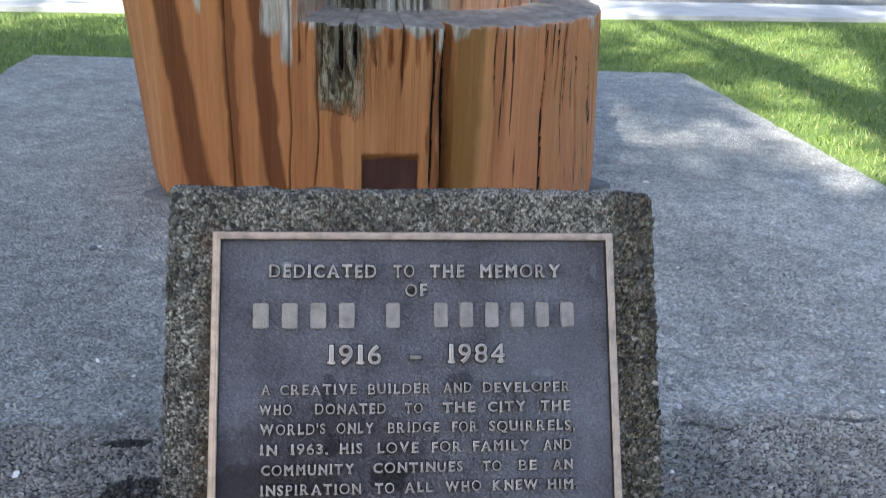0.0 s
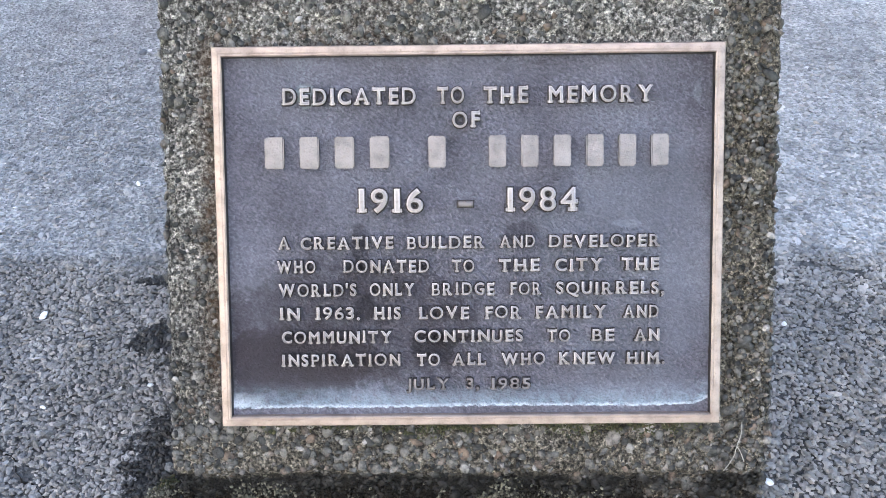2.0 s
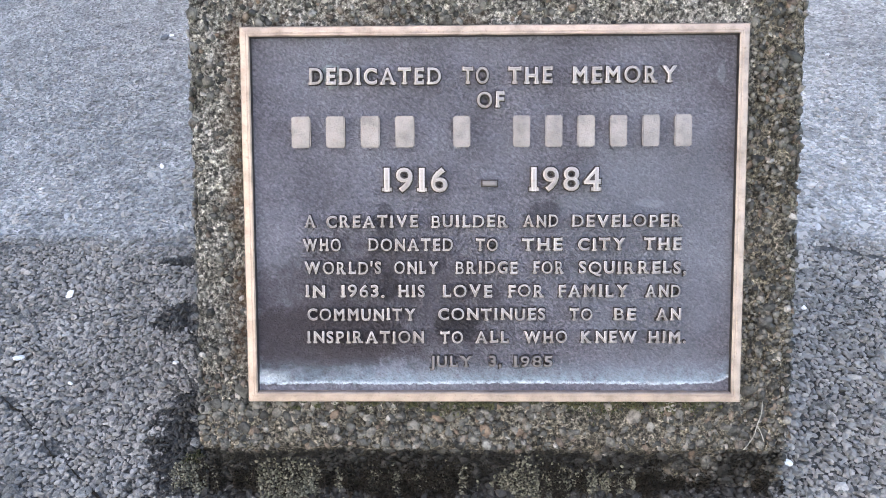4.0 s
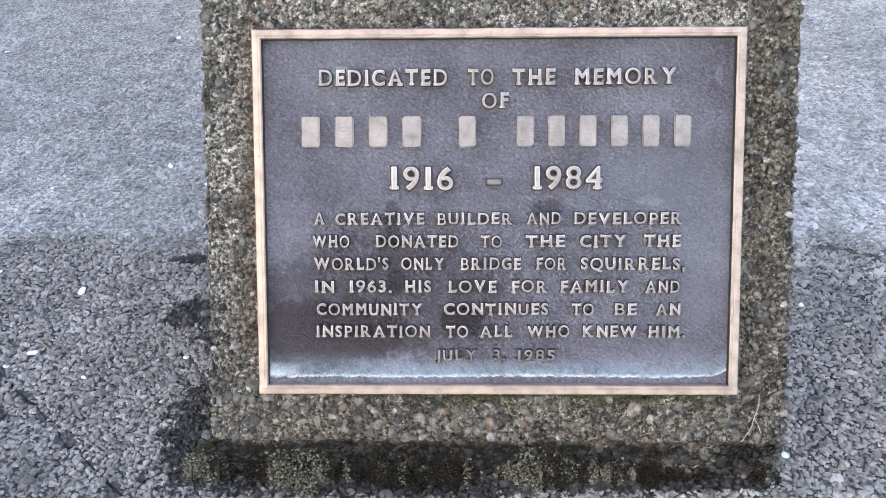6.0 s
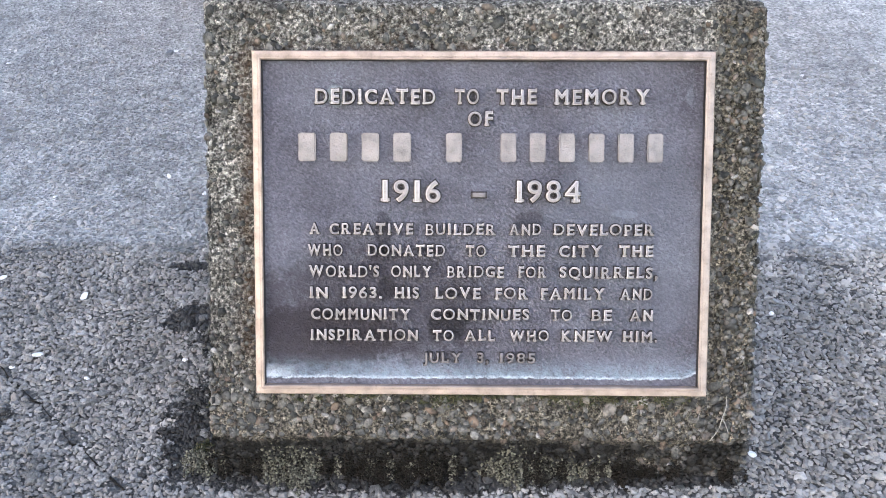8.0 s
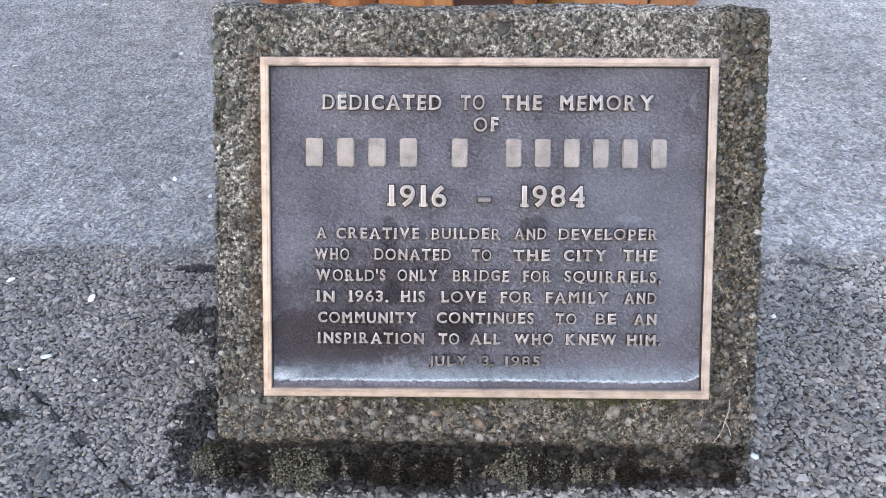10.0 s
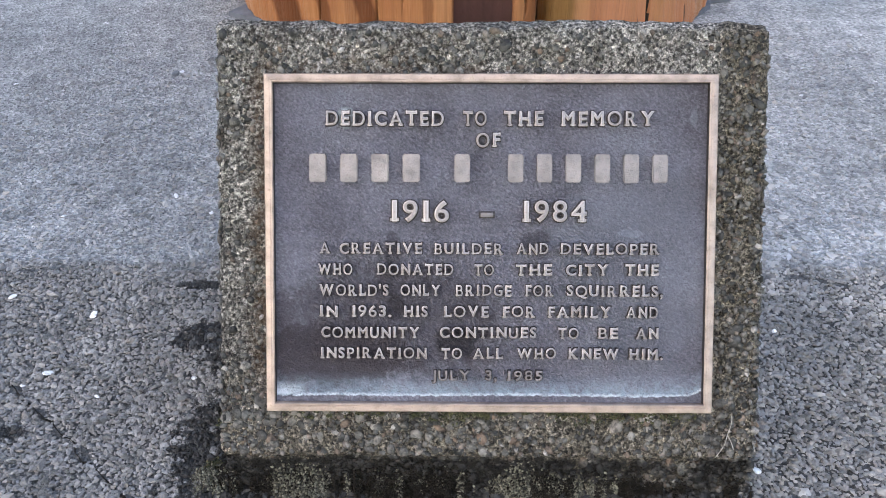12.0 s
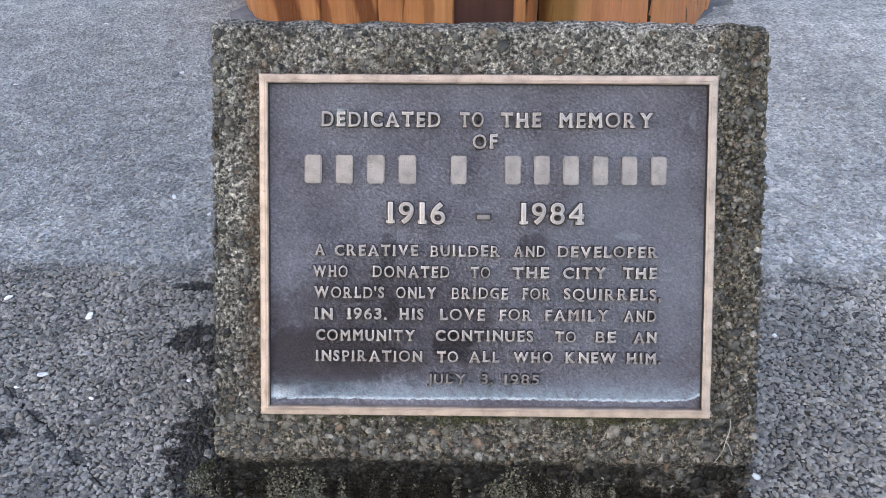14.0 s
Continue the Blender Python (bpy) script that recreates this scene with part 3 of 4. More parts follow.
def face_places(n, skip_plaque=True):
    """Places on the sloping face and the upright foot below its lip."""
    at, ax = [], []
    while len(at) < n:
        x = rng.uniform(-0.278, 0.278)
        k = rng.uniform(-0.055, 0.437)
        if k > 0:
            y, z = -0.015 + k * ca, 0.058 + k * sa
            if skip_plaque and abs(x) < 0.224 and 0.066 < k < 0.394:
                continue
            at.append((x, y, z)), ax.append(FACE_AXES)
        else:
            at.append((x, -0.009, 0.056 + k)), ax.append(LOW_AXES)
    return np.array(at), np.array(ax)


at, ax = face_places(9500)
up = (at[:, 2] - 0.058) / sa
lumpy = np.array([noise.noise(Vector((*p,)) * 16) for p in at])
sparse = (up > 0.07) & (at[:, 0] < 0.226)
keep = rng.uniform(0, 1, len(at)) < np.where(sparse, 0.26 + 0.35 * lumpy, 0.75 + 0.3 * lumpy)
at, ax = at[keep], ax[keep]
at += ax[:, :, 2] * rng.uniform(-0.0012, 0.0008, (len(at), 1))
scatter("aggregate", at, 0.0011 + 0.0034 * rng.uniform(0, 1, len(at)) ** 1.8, ax, BALL0, (0.35, 0.7), 0.24, PEBBLE, marker, "small stones set in the cement")
marker.children[-1]["kind"] = "stuff"
at, ax = face_places(330)
keep = ((at[:, 2] - 0.058) / sa > 0.056) & (rng.uniform(0, 1, len(at)) < np.where(at[:, 2] > 0.41, 0.42, 0.26))
at, ax = list(at[keep]), list(ax[keep])
for k in range(48):
    for j in range(8):
        if rng.uniform() < 0.24:
            continue
        x = -0.275 + 0.0117 * k + rng.uniform(-0.004, 0.004)
        v = -0.044 + 0.0125 * j + rng.uniform(-0.004, 0.004)
        if abs(x) < 0.28 and v < 0.056:
            at.append((x, -0.015 + v * ca, 0.058 + v * sa) if v > 0 else (x, -0.009, 0.056 + v))
            ax.append(FACE_AXES if v > 0 else LOW_AXES)
at, ax = np.array(at), np.array(ax)
at -= ax[:, :, 2] * 0.0004
for k in range(len(at)):
    scatter("pebble", at[k:k + 1], rng.uniform(0.0030, 0.0066, 1) * (1 if k % 9 else 1.35), ax[k:k + 1], BALL1, (0.30, 0.50), 0.12, PEBBLE_ONE, marker)
# larger worn pebbles that show singly under the plaque and on the foot; v runs up from the lip
for x, v, size in ((0.133, 0.032, 0.0088), (0.219, 0.021, 0.0070), (0.196, 0.045, 0.0060), (0.164, 0.035, 0.0055), (0.176, 0.035, 0.0052), (0.202, 0.030, 0.0048), (0.213, 0.033, 0.0046), (0.168, 0.019, 0.0054), (0.106, 0.040, 0.0064), (0.164, -0.010, 0.0088), (0.176, -0.024, 0.0058), (0.224, -0.034, 0.0082), (0.156, -0.032, 0.0052), (0.206, -0.014, 0.0040), (0.211, -0.024, 0.0044),
                   (-0.168, 0.049, 0.0105), (-0.191, 0.044, 0.0074), (-0.230, 0.031, 0.0066), (-0.175, 0.018, 0.0064), (-0.237, 0.058, 0.0088), (-0.274, 0.038, 0.0062), (-0.204, 0.035, 0.0064), (-0.134, 0.040, 0.0070)):
    axes = FACE_AXES if v > 0 else LOW_AXES
    place = np.array([[x, -0.015 + v * ca, 0.058 + v * sa] if v > 0 else [x, -0.009, 0.056 + v]])
    scatter("pebble", place - axes[:, 2] * 0.0002, np.array([size]), axes[None], BALL1, (0.26, 0.36), 0.10, PEBBLE_ONE, marker)
side_at, side_ax = [], []
for k in range(1500):
    sgn = 1 if k % 2 else -1
    z = rng.uniform(0.005, 0.415)
    lo, hi = -0.012 + max(0, z - 0.058) * ca / sa, 0.285
    side_at.append((sgn * 0.2805, min(hi, lo + abs(rng.normal(0, 0.09)) + 0.004), z))
    side_ax.append(np.array([[0, 0, sgn], [1, 0, 0], [0, sgn, 0]]))
scatter("aggregate", np.array(side_at), rng.uniform(0.002, 0.007, 1500), np.array(side_ax), BALL0, (0.3, 0.55), 0.14, PEBBLE, marker, "stones bared on the broken sides")
marker.children[-1]["kind"] = "stuff"

# ---- bronze plaque ----
HALF_W, HIGH, DROP = 0.2285, 0.3447, -0.0041
LAID_BACK = pose(0, 0, 0.1105, LEAN, 0, 0) @ pose(-0.0010, 0.17, 0.002, -0.6, 0, 0.24) @ pose(0, -0.17, 0)
plaque = tagged(empty("bronze_plaque", LAID_BACK), "dark cast bronze memorial plaque with raised lettering and white water stain", "plaque")
part("panel", box(bmesh.new(), (-HALF_W + 0.004, 0.004, -0.016), (HALF_W - 0.004, HIGH - 0.004, -0.0062)), BRONZE, plaque, "dark stippled bronze ground with pale bloom").location.y = DROP


def plaque_rim():
    """A mitred frame, lightly rounded, with a cove on its inner side."""
    bm = bmesh.new()
    sect = [(0, -0.016), (0, -0.0030), (0.0010, -0.0012), (0.0058, -0.0004), (0.0064, -0.0007), (0.0070, -0.0002), (0.0082, 0.0), (0.0094, -0.0012), (0.0102, -0.0066)]
    loops = []
    for inset, w_ in sect:
        loops.append([bm.verts.new(c) for c in ((-HALF_W + inset, inset, w_), (HALF_W - inset, inset, w_), (HALF_W - inset, HIGH - inset, w_), (-HALF_W + inset, HIGH - inset, w_))])
    for a, c in zip(loops, loops[1:]):
        for i in range(4):
            bm.faces.new((a[i], a[(i + 1) % 4], c[(i + 1) % 4], c[i]))
    bmesh.ops.subdivide_edges(bm, edges=[e for e in bm.edges if e.calc_length() > 0.2], cuts=40)
    for v in bm.verts:
        v.co += Vector((noise.noise(v.co * 60), noise.noise(v.co * 60 + Vector((9, 0, 0))), 0.5 * noise.noise(v.co * 90))) * 0.00025
    bmesh.ops.recalc_face_normals(bm, faces=bm.faces)
    mesh = bpy.data.meshes.new("rim")
    bm.to_mesh(mesh)
    bm.free()
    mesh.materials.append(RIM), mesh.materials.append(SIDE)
    # inner walls except the lower one take the dark bronze, as painted shade
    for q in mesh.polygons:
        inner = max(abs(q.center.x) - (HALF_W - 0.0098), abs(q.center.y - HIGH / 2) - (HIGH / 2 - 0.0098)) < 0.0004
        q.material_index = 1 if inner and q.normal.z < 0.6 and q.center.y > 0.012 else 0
    return mesh


link("rim", plaque_rim(), None, plaque, "rubbed copper-coloured raised rim").location.y = DROP

GLYPHS = {}
LEFT_STEM, NO_SERIF = set("BDEFLPR"), set("COGQS0235689,.'-")


def cuts(mesh, y):
    """Stretches of x that the flat front of a letter covers at height y."""
    out = []
    for q in mesh.polygons:
        if q.normal.z < 0.9:
            continue
        p = [mesh.vertices[i].co for i in q.vertices]
        xs = []
        for a, c in zip(p, p[1:] + p[:1]):
            if (a.y - y) * (c.y - y) < 0:
                xs.append(a.x + (c.x - a.x) * (y - a.y) / (c.y - a.y))
        if len(xs) >= 2:
            out.append((min(xs), max(xs)))
    out.sort()
    merged = []
    for a, c in out:
        if merged and a <= merged[-1][1] + 0.01:
            merged[-1][1] = max(c, merged[-1][1])
        else:
            merged.append([a, c])
    return merged


def font_mesh(ch, extrude, bevel, thin=0.0):
    cu = bpy.data.curves.new("letter", "FONT")
    cu.body, cu.size, cu.extrude, cu.bevel_depth, cu.bevel_resolution, cu.resolution_u, cu.offset = ch, 1.34, extrude, bevel, 0, 4, thin
    ob = new("letter", cu)
    bpy.context.view_layer.update()
    mesh = bpy.data.meshes.new_from_object(ob.evaluated_get(bpy.context.evaluated_depsgraph_get()))
    bpy.data.objects.remove(ob)
    return mesh


def glyph(ch):
    """One raised letter with slab serifs on a wider grimy foot, its shade painted in: capitals are 1 high, the depth is
    1.
    """
    if ch in GLYPHS:
        return GLYPHS[ch]
    mesh = font_mesh(ch, 0.44, 0.06, -0.012)
    bm = bmesh.new()
    bm.from_mesh(mesh)
    bmesh.ops.triangulate(bm, faces=bm.faces)
    bm.to_mesh(mesh)
    lo = min(v.co.x for v in bm.verts)
    hi = max(v.co.x for v in bm.verts)

    def slab(x0, x1, y0, y1, top=0.46):
        box(bm, (x0, y0, -0.5), (x1, y1, top))
        box(bm, (x0 - 0.045, y0 - 0.045, -0.55), (x1 + 0.045, y1 + 0.045, -0.02))

    if ch not in NO_SERIF:
        foot, head = cuts(mesh, 0.05), cuts(mesh, 0.95)
        for where, found in ((0, foot), (1, head)):
            y0, y1 = (-0.03, 0.115) if where == 0 else (0.885, 1.03)
            for k, (a, c) in enumerate(found):
                if (ch == "A" and where) or (ch == "J" and not where) or (ch in "VW" and not where) or (ch == "M" and len(found) == 3 and k == 1):
                    continue
                if ch == "N" and not where and k == len(found) - 1 and len(found) > 1:
                    continue
                if c - a < 0.36 and not (ch in LEFT_STEM and c - a > 0.3):
                    slab(a - 0.14, c + 0.14 if ch != "1" or not where else c, y0, y1)
                elif ch in LEFT_STEM:
                    slab(a - 0.13, a + 0.03, y0, y1)
        if ch in "ETF":
            slab(hi - 0.10, hi + 0.02, 0.74, 1.01, 0.45)
        if ch == "T":
            slab(lo - 0.02, lo + 0.10, 0.74, 1.01, 0.45)
        if ch in "EL":
            slab(hi - 0.10, hi + 0.02, -0.01, 0.27, 0.45)
    under = font_mesh(ch, 0.2, 0.10)
    for v in under.vertices:
        v.co.z -= 0.3
    bm.from_mesh(under)
    bmesh.ops.recalc_face_normals(bm, faces=bm.faces)
    bm.to_mesh(mesh)
    lo = min(v.co.x for v in bm.verts)
    bm.free()
    for v in mesh.vertices:
        v.co.x -= lo
    mesh.materials.clear()
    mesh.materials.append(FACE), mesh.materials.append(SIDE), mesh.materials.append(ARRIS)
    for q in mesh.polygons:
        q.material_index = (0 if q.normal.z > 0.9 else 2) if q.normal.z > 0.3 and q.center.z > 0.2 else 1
    GLYPHS[ch] = (mesh, max(v.co.x for v in mesh.vertices))
    return GLYPHS[ch]


PROUD, GROUND = 0.0054, -0.0064


DULLED = {}


def dulled(mesh):
    """The same letter with an unrubbed face."""
    if mesh.name not in DULLED:
        twin = mesh.copy()
        twin.materials[0] = twin.materials[2] = DULL
        DULLED[mesh.name] = twin
    return DULLED[mesh.name]


def word(text, x0, x1, y, cap, dull=False):
    shapes = [(dulled(m_), w_) if dull else (m_, w_) for m_, w_ in (glyph(ch) for ch in text)]
    gap = 0.08 * cap
    sx = (x1 - x0 - gap * (len(text) - 1)) / max(0.01, sum(wd for _, wd in shapes))
    x = x0
    for mesh, wd in shapes:
        ob = link("letter", mesh, None, plaque)
        ob.matrix_basis = Matrix.LocRotScale((x, y + 0.0020 + 0.0004 * random.uniform(-1, 1), GROUND + PROUD / 2), None, (sx, cap, PROUD))
        x += wd * sx + gap


def line(y, cap, words):
    for text, x0, x1 in words:
        word(text, x0, x1, y, cap, y < 0.03 or text == "-")


def bars(count, x0, x1, y, cap):
    """Withheld writing as plain upright bars of the letters' size."""
    gap = 0.5 * (x1 - x0) / max(count, 2)
    gap = gap if count > 1 else 0.0
    wide = (x1 - x0 - gap * (count - 1)) / count * (1.0 if count > 1 else 0.6)
    for k in range(count):
        x = x0 + k * (wide + gap)
        mesh = bpy.data.meshes.new("bar")
        bm = box(bmesh.new(), (x, y + 0.0018, GROUND - 0.001), (x + wide, y + 0.0018 + cap, GROUND + 0.0048), 0.0012)
        bm.to_mesh(mesh)
        bm.free()
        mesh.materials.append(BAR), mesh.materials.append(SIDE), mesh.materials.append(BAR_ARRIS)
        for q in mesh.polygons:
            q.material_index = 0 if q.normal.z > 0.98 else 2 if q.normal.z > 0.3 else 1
        link("bar", mesh, None, plaque)


line(0.2868, 0.0149, [("DEDICATED", -0.167, -0.046), ("TO", -0.028, -0.003), ("THE", 0.013, 0.054), ("MEMORY", 0.070, 0.166)])
line(0.2656, 0.0144, [("OF", -0.015, 0.011)])
bars(4, -0.183, -0.071, 0.230, 0.0283)
bars(1, -0.036, -0.010, 0.230, 0.0283)
bars(6, 0.018, 0.179, 0.230, 0.0283)
line(0.1906, 0.0214, [("1916", -0.102, -0.040), ("-", -0.011, 0.005), ("1984", 0.032, 0.099)])
line(0.1574, 0.0112, [("A", -0.173, -0.162), ("CREATIVE", -0.153, -0.068), ("BUILDER", -0.057, 0.015), ("AND", 0.027, 0.060), ("DEVELOPER", 0.071, 0.173)])
line(0.1358, 0.0115, [("WHO", -0.175, -0.139), ("DONATED", -0.115, -0.036), ("TO", -0.016, 0.005), ("THE", 0.026, 0.064), ("CITY", 0.077, 0.122), ("THE", 0.137, 0.172)])
line(0.1145, 0.0115, [("WORLD'S", -0.174, -0.102), ("ONLY", -0.091, -0.049), ("BRIDGE", -0.035, 0.023), ("FOR", 0.036, 0.066), ("SQUIRRELS,", 0.078, 0.177)])
line(0.0930, 0.0115, [("IN", -0.174, -0.154), ("1963.", -0.141, -0.099), ("HIS", -0.088, -0.062), ("LOVE", -0.047, 0.000), ("FOR", 0.013, 0.048), ("FAMILY", 0.059, 0.125), ("AND", 0.139, 0.172)])
line(0.0714, 0.0112, [("COMMUNITY", -0.172, -0.070), ("CONTINUES", -0.051, 0.049), ("TO", 0.070, 0.092), ("BE", 0.110, 0.132), ("AN", 0.149, 0.173)])
line(0.0501, 0.0112, [("INSPIRATION", -0.173, -0.063), ("TO", -0.049, -0.027), ("ALL", -0.017, 0.015), ("WHO", 0.028, 0.069), ("KNEW", 0.080, 0.133), ("HIM.", 0.142, 0.178)])
line(0.0275, 0.0106, [("JULY", -0.059, -0.018), ("3,", -0.004, 0.009), ("1985", 0.018, 0.056)])

# ---- carved timber post ----
POST = (0.005, 1.877)
R0 = 0.634


def post_radius(a, z):
    """Radius at a degrees from the front: lobes, a deep groove, splits and a carved step."""
    r = R0 + 0.012 * noise.noise(Vector((a * 0.05, z * 0.7, 1.0))) + 0.004 * noise.noise(Vector((a * 0.35, z * 1.2, 4.0)))
    r -= 0.005 * max(0.0, 1 - z / 0.02)
    r -= 0.030 * math.exp(-((a + 71) / 3.0) ** 2 - ((z - 0.08) / 0.045) ** 2)
    r += 0.030 * math.exp(-((a + 50) / 13) ** 2) * max(0.0, 1 - z / 0.5)
    r += 0.030 * math.exp(-((a - 50) / 13) ** 2) * max(0.0, 1 - z / 0.3)
    if a < -25:
        r += 0.11 * z * min(1.0, (-25 - a) / 40)
    w_ = 1.1 + 0.5 * noise.noise(Vector((z * 5, 2, 0)))
    r -= 0.075 * math.exp(-((a - 13.6 - 0.6 * noise.noise(Vector((z * 4, 0, 0)))) / w_) ** 2)
    r -= 0.020 * math.exp(-((a - 15.5) / 3.0) ** 2)
    for centre, depth, wide, z0 in ((38.3, 0.06, 0.30, 0.0), (24.0, 0.012, 0.14, 0.3), (45.5, 0.03, 0.18, 0.26), (52.0, 0.03, 0.2, 0.1), (-9.6, 0.020, 0.35, 0.36), (-6.4, 0.018, 0.30, 0.39), (3.5, 0.02, 0.2, 0.34), (-33.5, 0.012, 0.14, 0.0), (-20.0, 0.012, 0.13, 0.0), (60.0, 0.03, 0.3, 0.0), (42.0, 0.02, 0.16, 0.3), (65.0, 0.03, 0.3, 0.0), (-14.0, 0.012, 0.12, 0.1), (10.0, 0.02, 0.2, 0.1)):
        if z > z0:
            wander = 0.8 * noise.noise(Vector((z * 6, centre, 0)))
            r -= depth * min(1.0, (z - z0) / 0.08 + 0.3) * math.exp(-((a - centre - wander) / wide) ** 2)
    if -4.6 < a < 7.6 and z < 0.188:
        r -= 0.026
    if a > 40:
        r += (0.014 - 0.055 * z) * min(1.0, (a - 40) / 30)
    lump = 0.004 * noise.noise(Vector((a * 0.25, 0, 9)))
    if -18 < a < 95:
        if z > 0.40 + 0.06 * noise.noise(Vector((a * 0.5, 3, 1))):
            r -= 0.045 * max(0.0, noise.noise(Vector((a * 0.9, z * 6, 2)))) * (0.8 if a < 13 else 0.15)
        r -= 0.17 * min(1.0, max(0.0, (z - 0.487 - lump) / 0.012))
    else:
        r -= 0.17 * min(1.0, max(0.0, (z - 0.62 - lump) / 0.04))
    return r


def post_mesh():
    angles = np.concatenate([np.arange(-92, -72, 0.5), np.arange(-72, 72, 0.125), np.arange(72, 92, 0.5), np.arange(92, 268, 3.0)])
    levels = np.concatenate([np.linspace(-0.02, 0.47, 58), np.linspace(0.478, 0.52, 10), np.linspace(0.54, 1.1, 16)])
    verts, faces = [], []
    for z in levels:
        for a in angles:
            r = post_radius(a if a < 180 else a - 360, z)
            t = radians(a)
            verts.append((r * math.sin(t), -r * math.cos(t), z))
    n = len(angles)
    for j in range(len(levels) - 1):
        for i in range(n):
            k = (i + 1) % n
            faces.append((j * n + i, j * n + k, (j + 1) * n + k, (j + 1) * n + i))
    top = len(verts)
    verts.append((0, 0, 1.095))
    faces += [((len(levels) - 1) * n + i, (len(levels) - 1) * n + (i + 1) % n, top, top) for i in range(n)]
    mesh = bpy.data.meshes.new("body")
    mesh.from_pydata(verts, [], [f if f[2] != f[3] else f[:3] for f in faces])
    mesh.polygons.foreach_set("use_smooth", [True] * len(mesh.polygons))
    # the walls of narrow splits take near-black wood, their deep shade painted in
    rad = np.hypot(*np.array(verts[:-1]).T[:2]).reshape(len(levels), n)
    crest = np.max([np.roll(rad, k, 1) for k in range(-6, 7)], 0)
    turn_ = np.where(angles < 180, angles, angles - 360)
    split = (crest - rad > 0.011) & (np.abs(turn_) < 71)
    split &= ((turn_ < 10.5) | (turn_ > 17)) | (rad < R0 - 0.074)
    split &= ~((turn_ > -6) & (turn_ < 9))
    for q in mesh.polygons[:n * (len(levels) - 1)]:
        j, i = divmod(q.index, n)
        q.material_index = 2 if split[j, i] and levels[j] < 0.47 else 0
    return mesh


post = tagged(empty("carved_post", pose(POST[0], POST[1], 0)), "thick orange-stained carved timber post, cracked and bleached at its ledge", "carved post")
body = post_mesh()
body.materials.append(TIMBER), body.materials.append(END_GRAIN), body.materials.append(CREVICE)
for q in body.polygons:
    if q.normal.z > 0.75 and q.center.z > 0.4:
        q.material_index, q.use_smooth = 1, False
link("body", body, None, post)
bm = bmesh.new()
prev = None
for k in range(9):
    t = radians(-4.4 + 11.8 * k / 8)
    col = [bm.verts.new(((R0 - 0.016) * math.sin(t), -(R0 - 0.016) * math.cos(t), z)) for z in (-0.01, 0.05, 0.12, 0.178 + 0.006 * math.sin(math.pi * k / 8))]
    if prev:
        for i in range(3):
            bm.faces.new((prev[i], col[i], col[i + 1], prev[i + 1]))
    prev = col
bmesh.ops.solidify(bm, geom=bm.faces[:], thickness=0.012)
part("inset_panel", bm, INSET, post, "dark brown painted inset panel")

# thin weathered sheet that shows round the foot of the post
bm = bmesh.new()
outline = [(-0.600, -0.372), (-0.45, -0.46), (0.0, -0.645), (0.45, -0.46), (0.54, -0.375), (0.595, -0.30), (0.60, -0.262), (0.66, -0.240), (0.655, -0.215), (0.58, -0.12), (0.3, 0.4), (-0.3, 0.4), (-0.53, -0.24)]
f = bm.faces.new([bm.verts.new((x, y, 0.0)) for x, y in outline])
made = bmesh.ops.extrude_face_region(bm, geom=[f])["geom"]
for v in made:
    if isinstance(v, bmesh.types.BMVert):
        v.co.z += 0.012
bmesh.ops.recalc_face_normals(bm, faces=bm.faces)
sheet = part("base_sheet", bm, SHEET)
sheet.matrix_world = pose(POST[0], POST[1], 0.001)
tagged(sheet, "thin grey weathered sheet under the timber post", "base sheet")

# ---- unseen trees, added so that their crowns shade the pad and lawn ----
def limb(bm, a, c, ra, rc, sides=9):
    a, c = Vector(a), Vector(c)
    axis = (c - a).to_track_quat("Z", "Y").to_matrix()
    rings = []
    for k in range(7):
        t = k / 6
        mid = a.lerp(c, t) + Vector((noise.noise(a + Vector((t * 2, 0, 0))), noise.noise(c + Vector((0, t * 2, 0))), 0)) * 0.25 * math.sin(math.pi * t)
        r = ra + (rc - ra) * t
        rings.append([bm.verts.new(mid + axis @ Vector((r * math.cos(6.2832 * i / sides), r * math.sin(6.2832 * i / sides), 0))) for i in range(sides)])
    for p_, q_ in zip(rings, rings[1:]):
        for i in range(sides):
            bm.faces.new((p_[i], p_[(i + 1) % sides], q_[(i + 1) % sides], q_[i]))


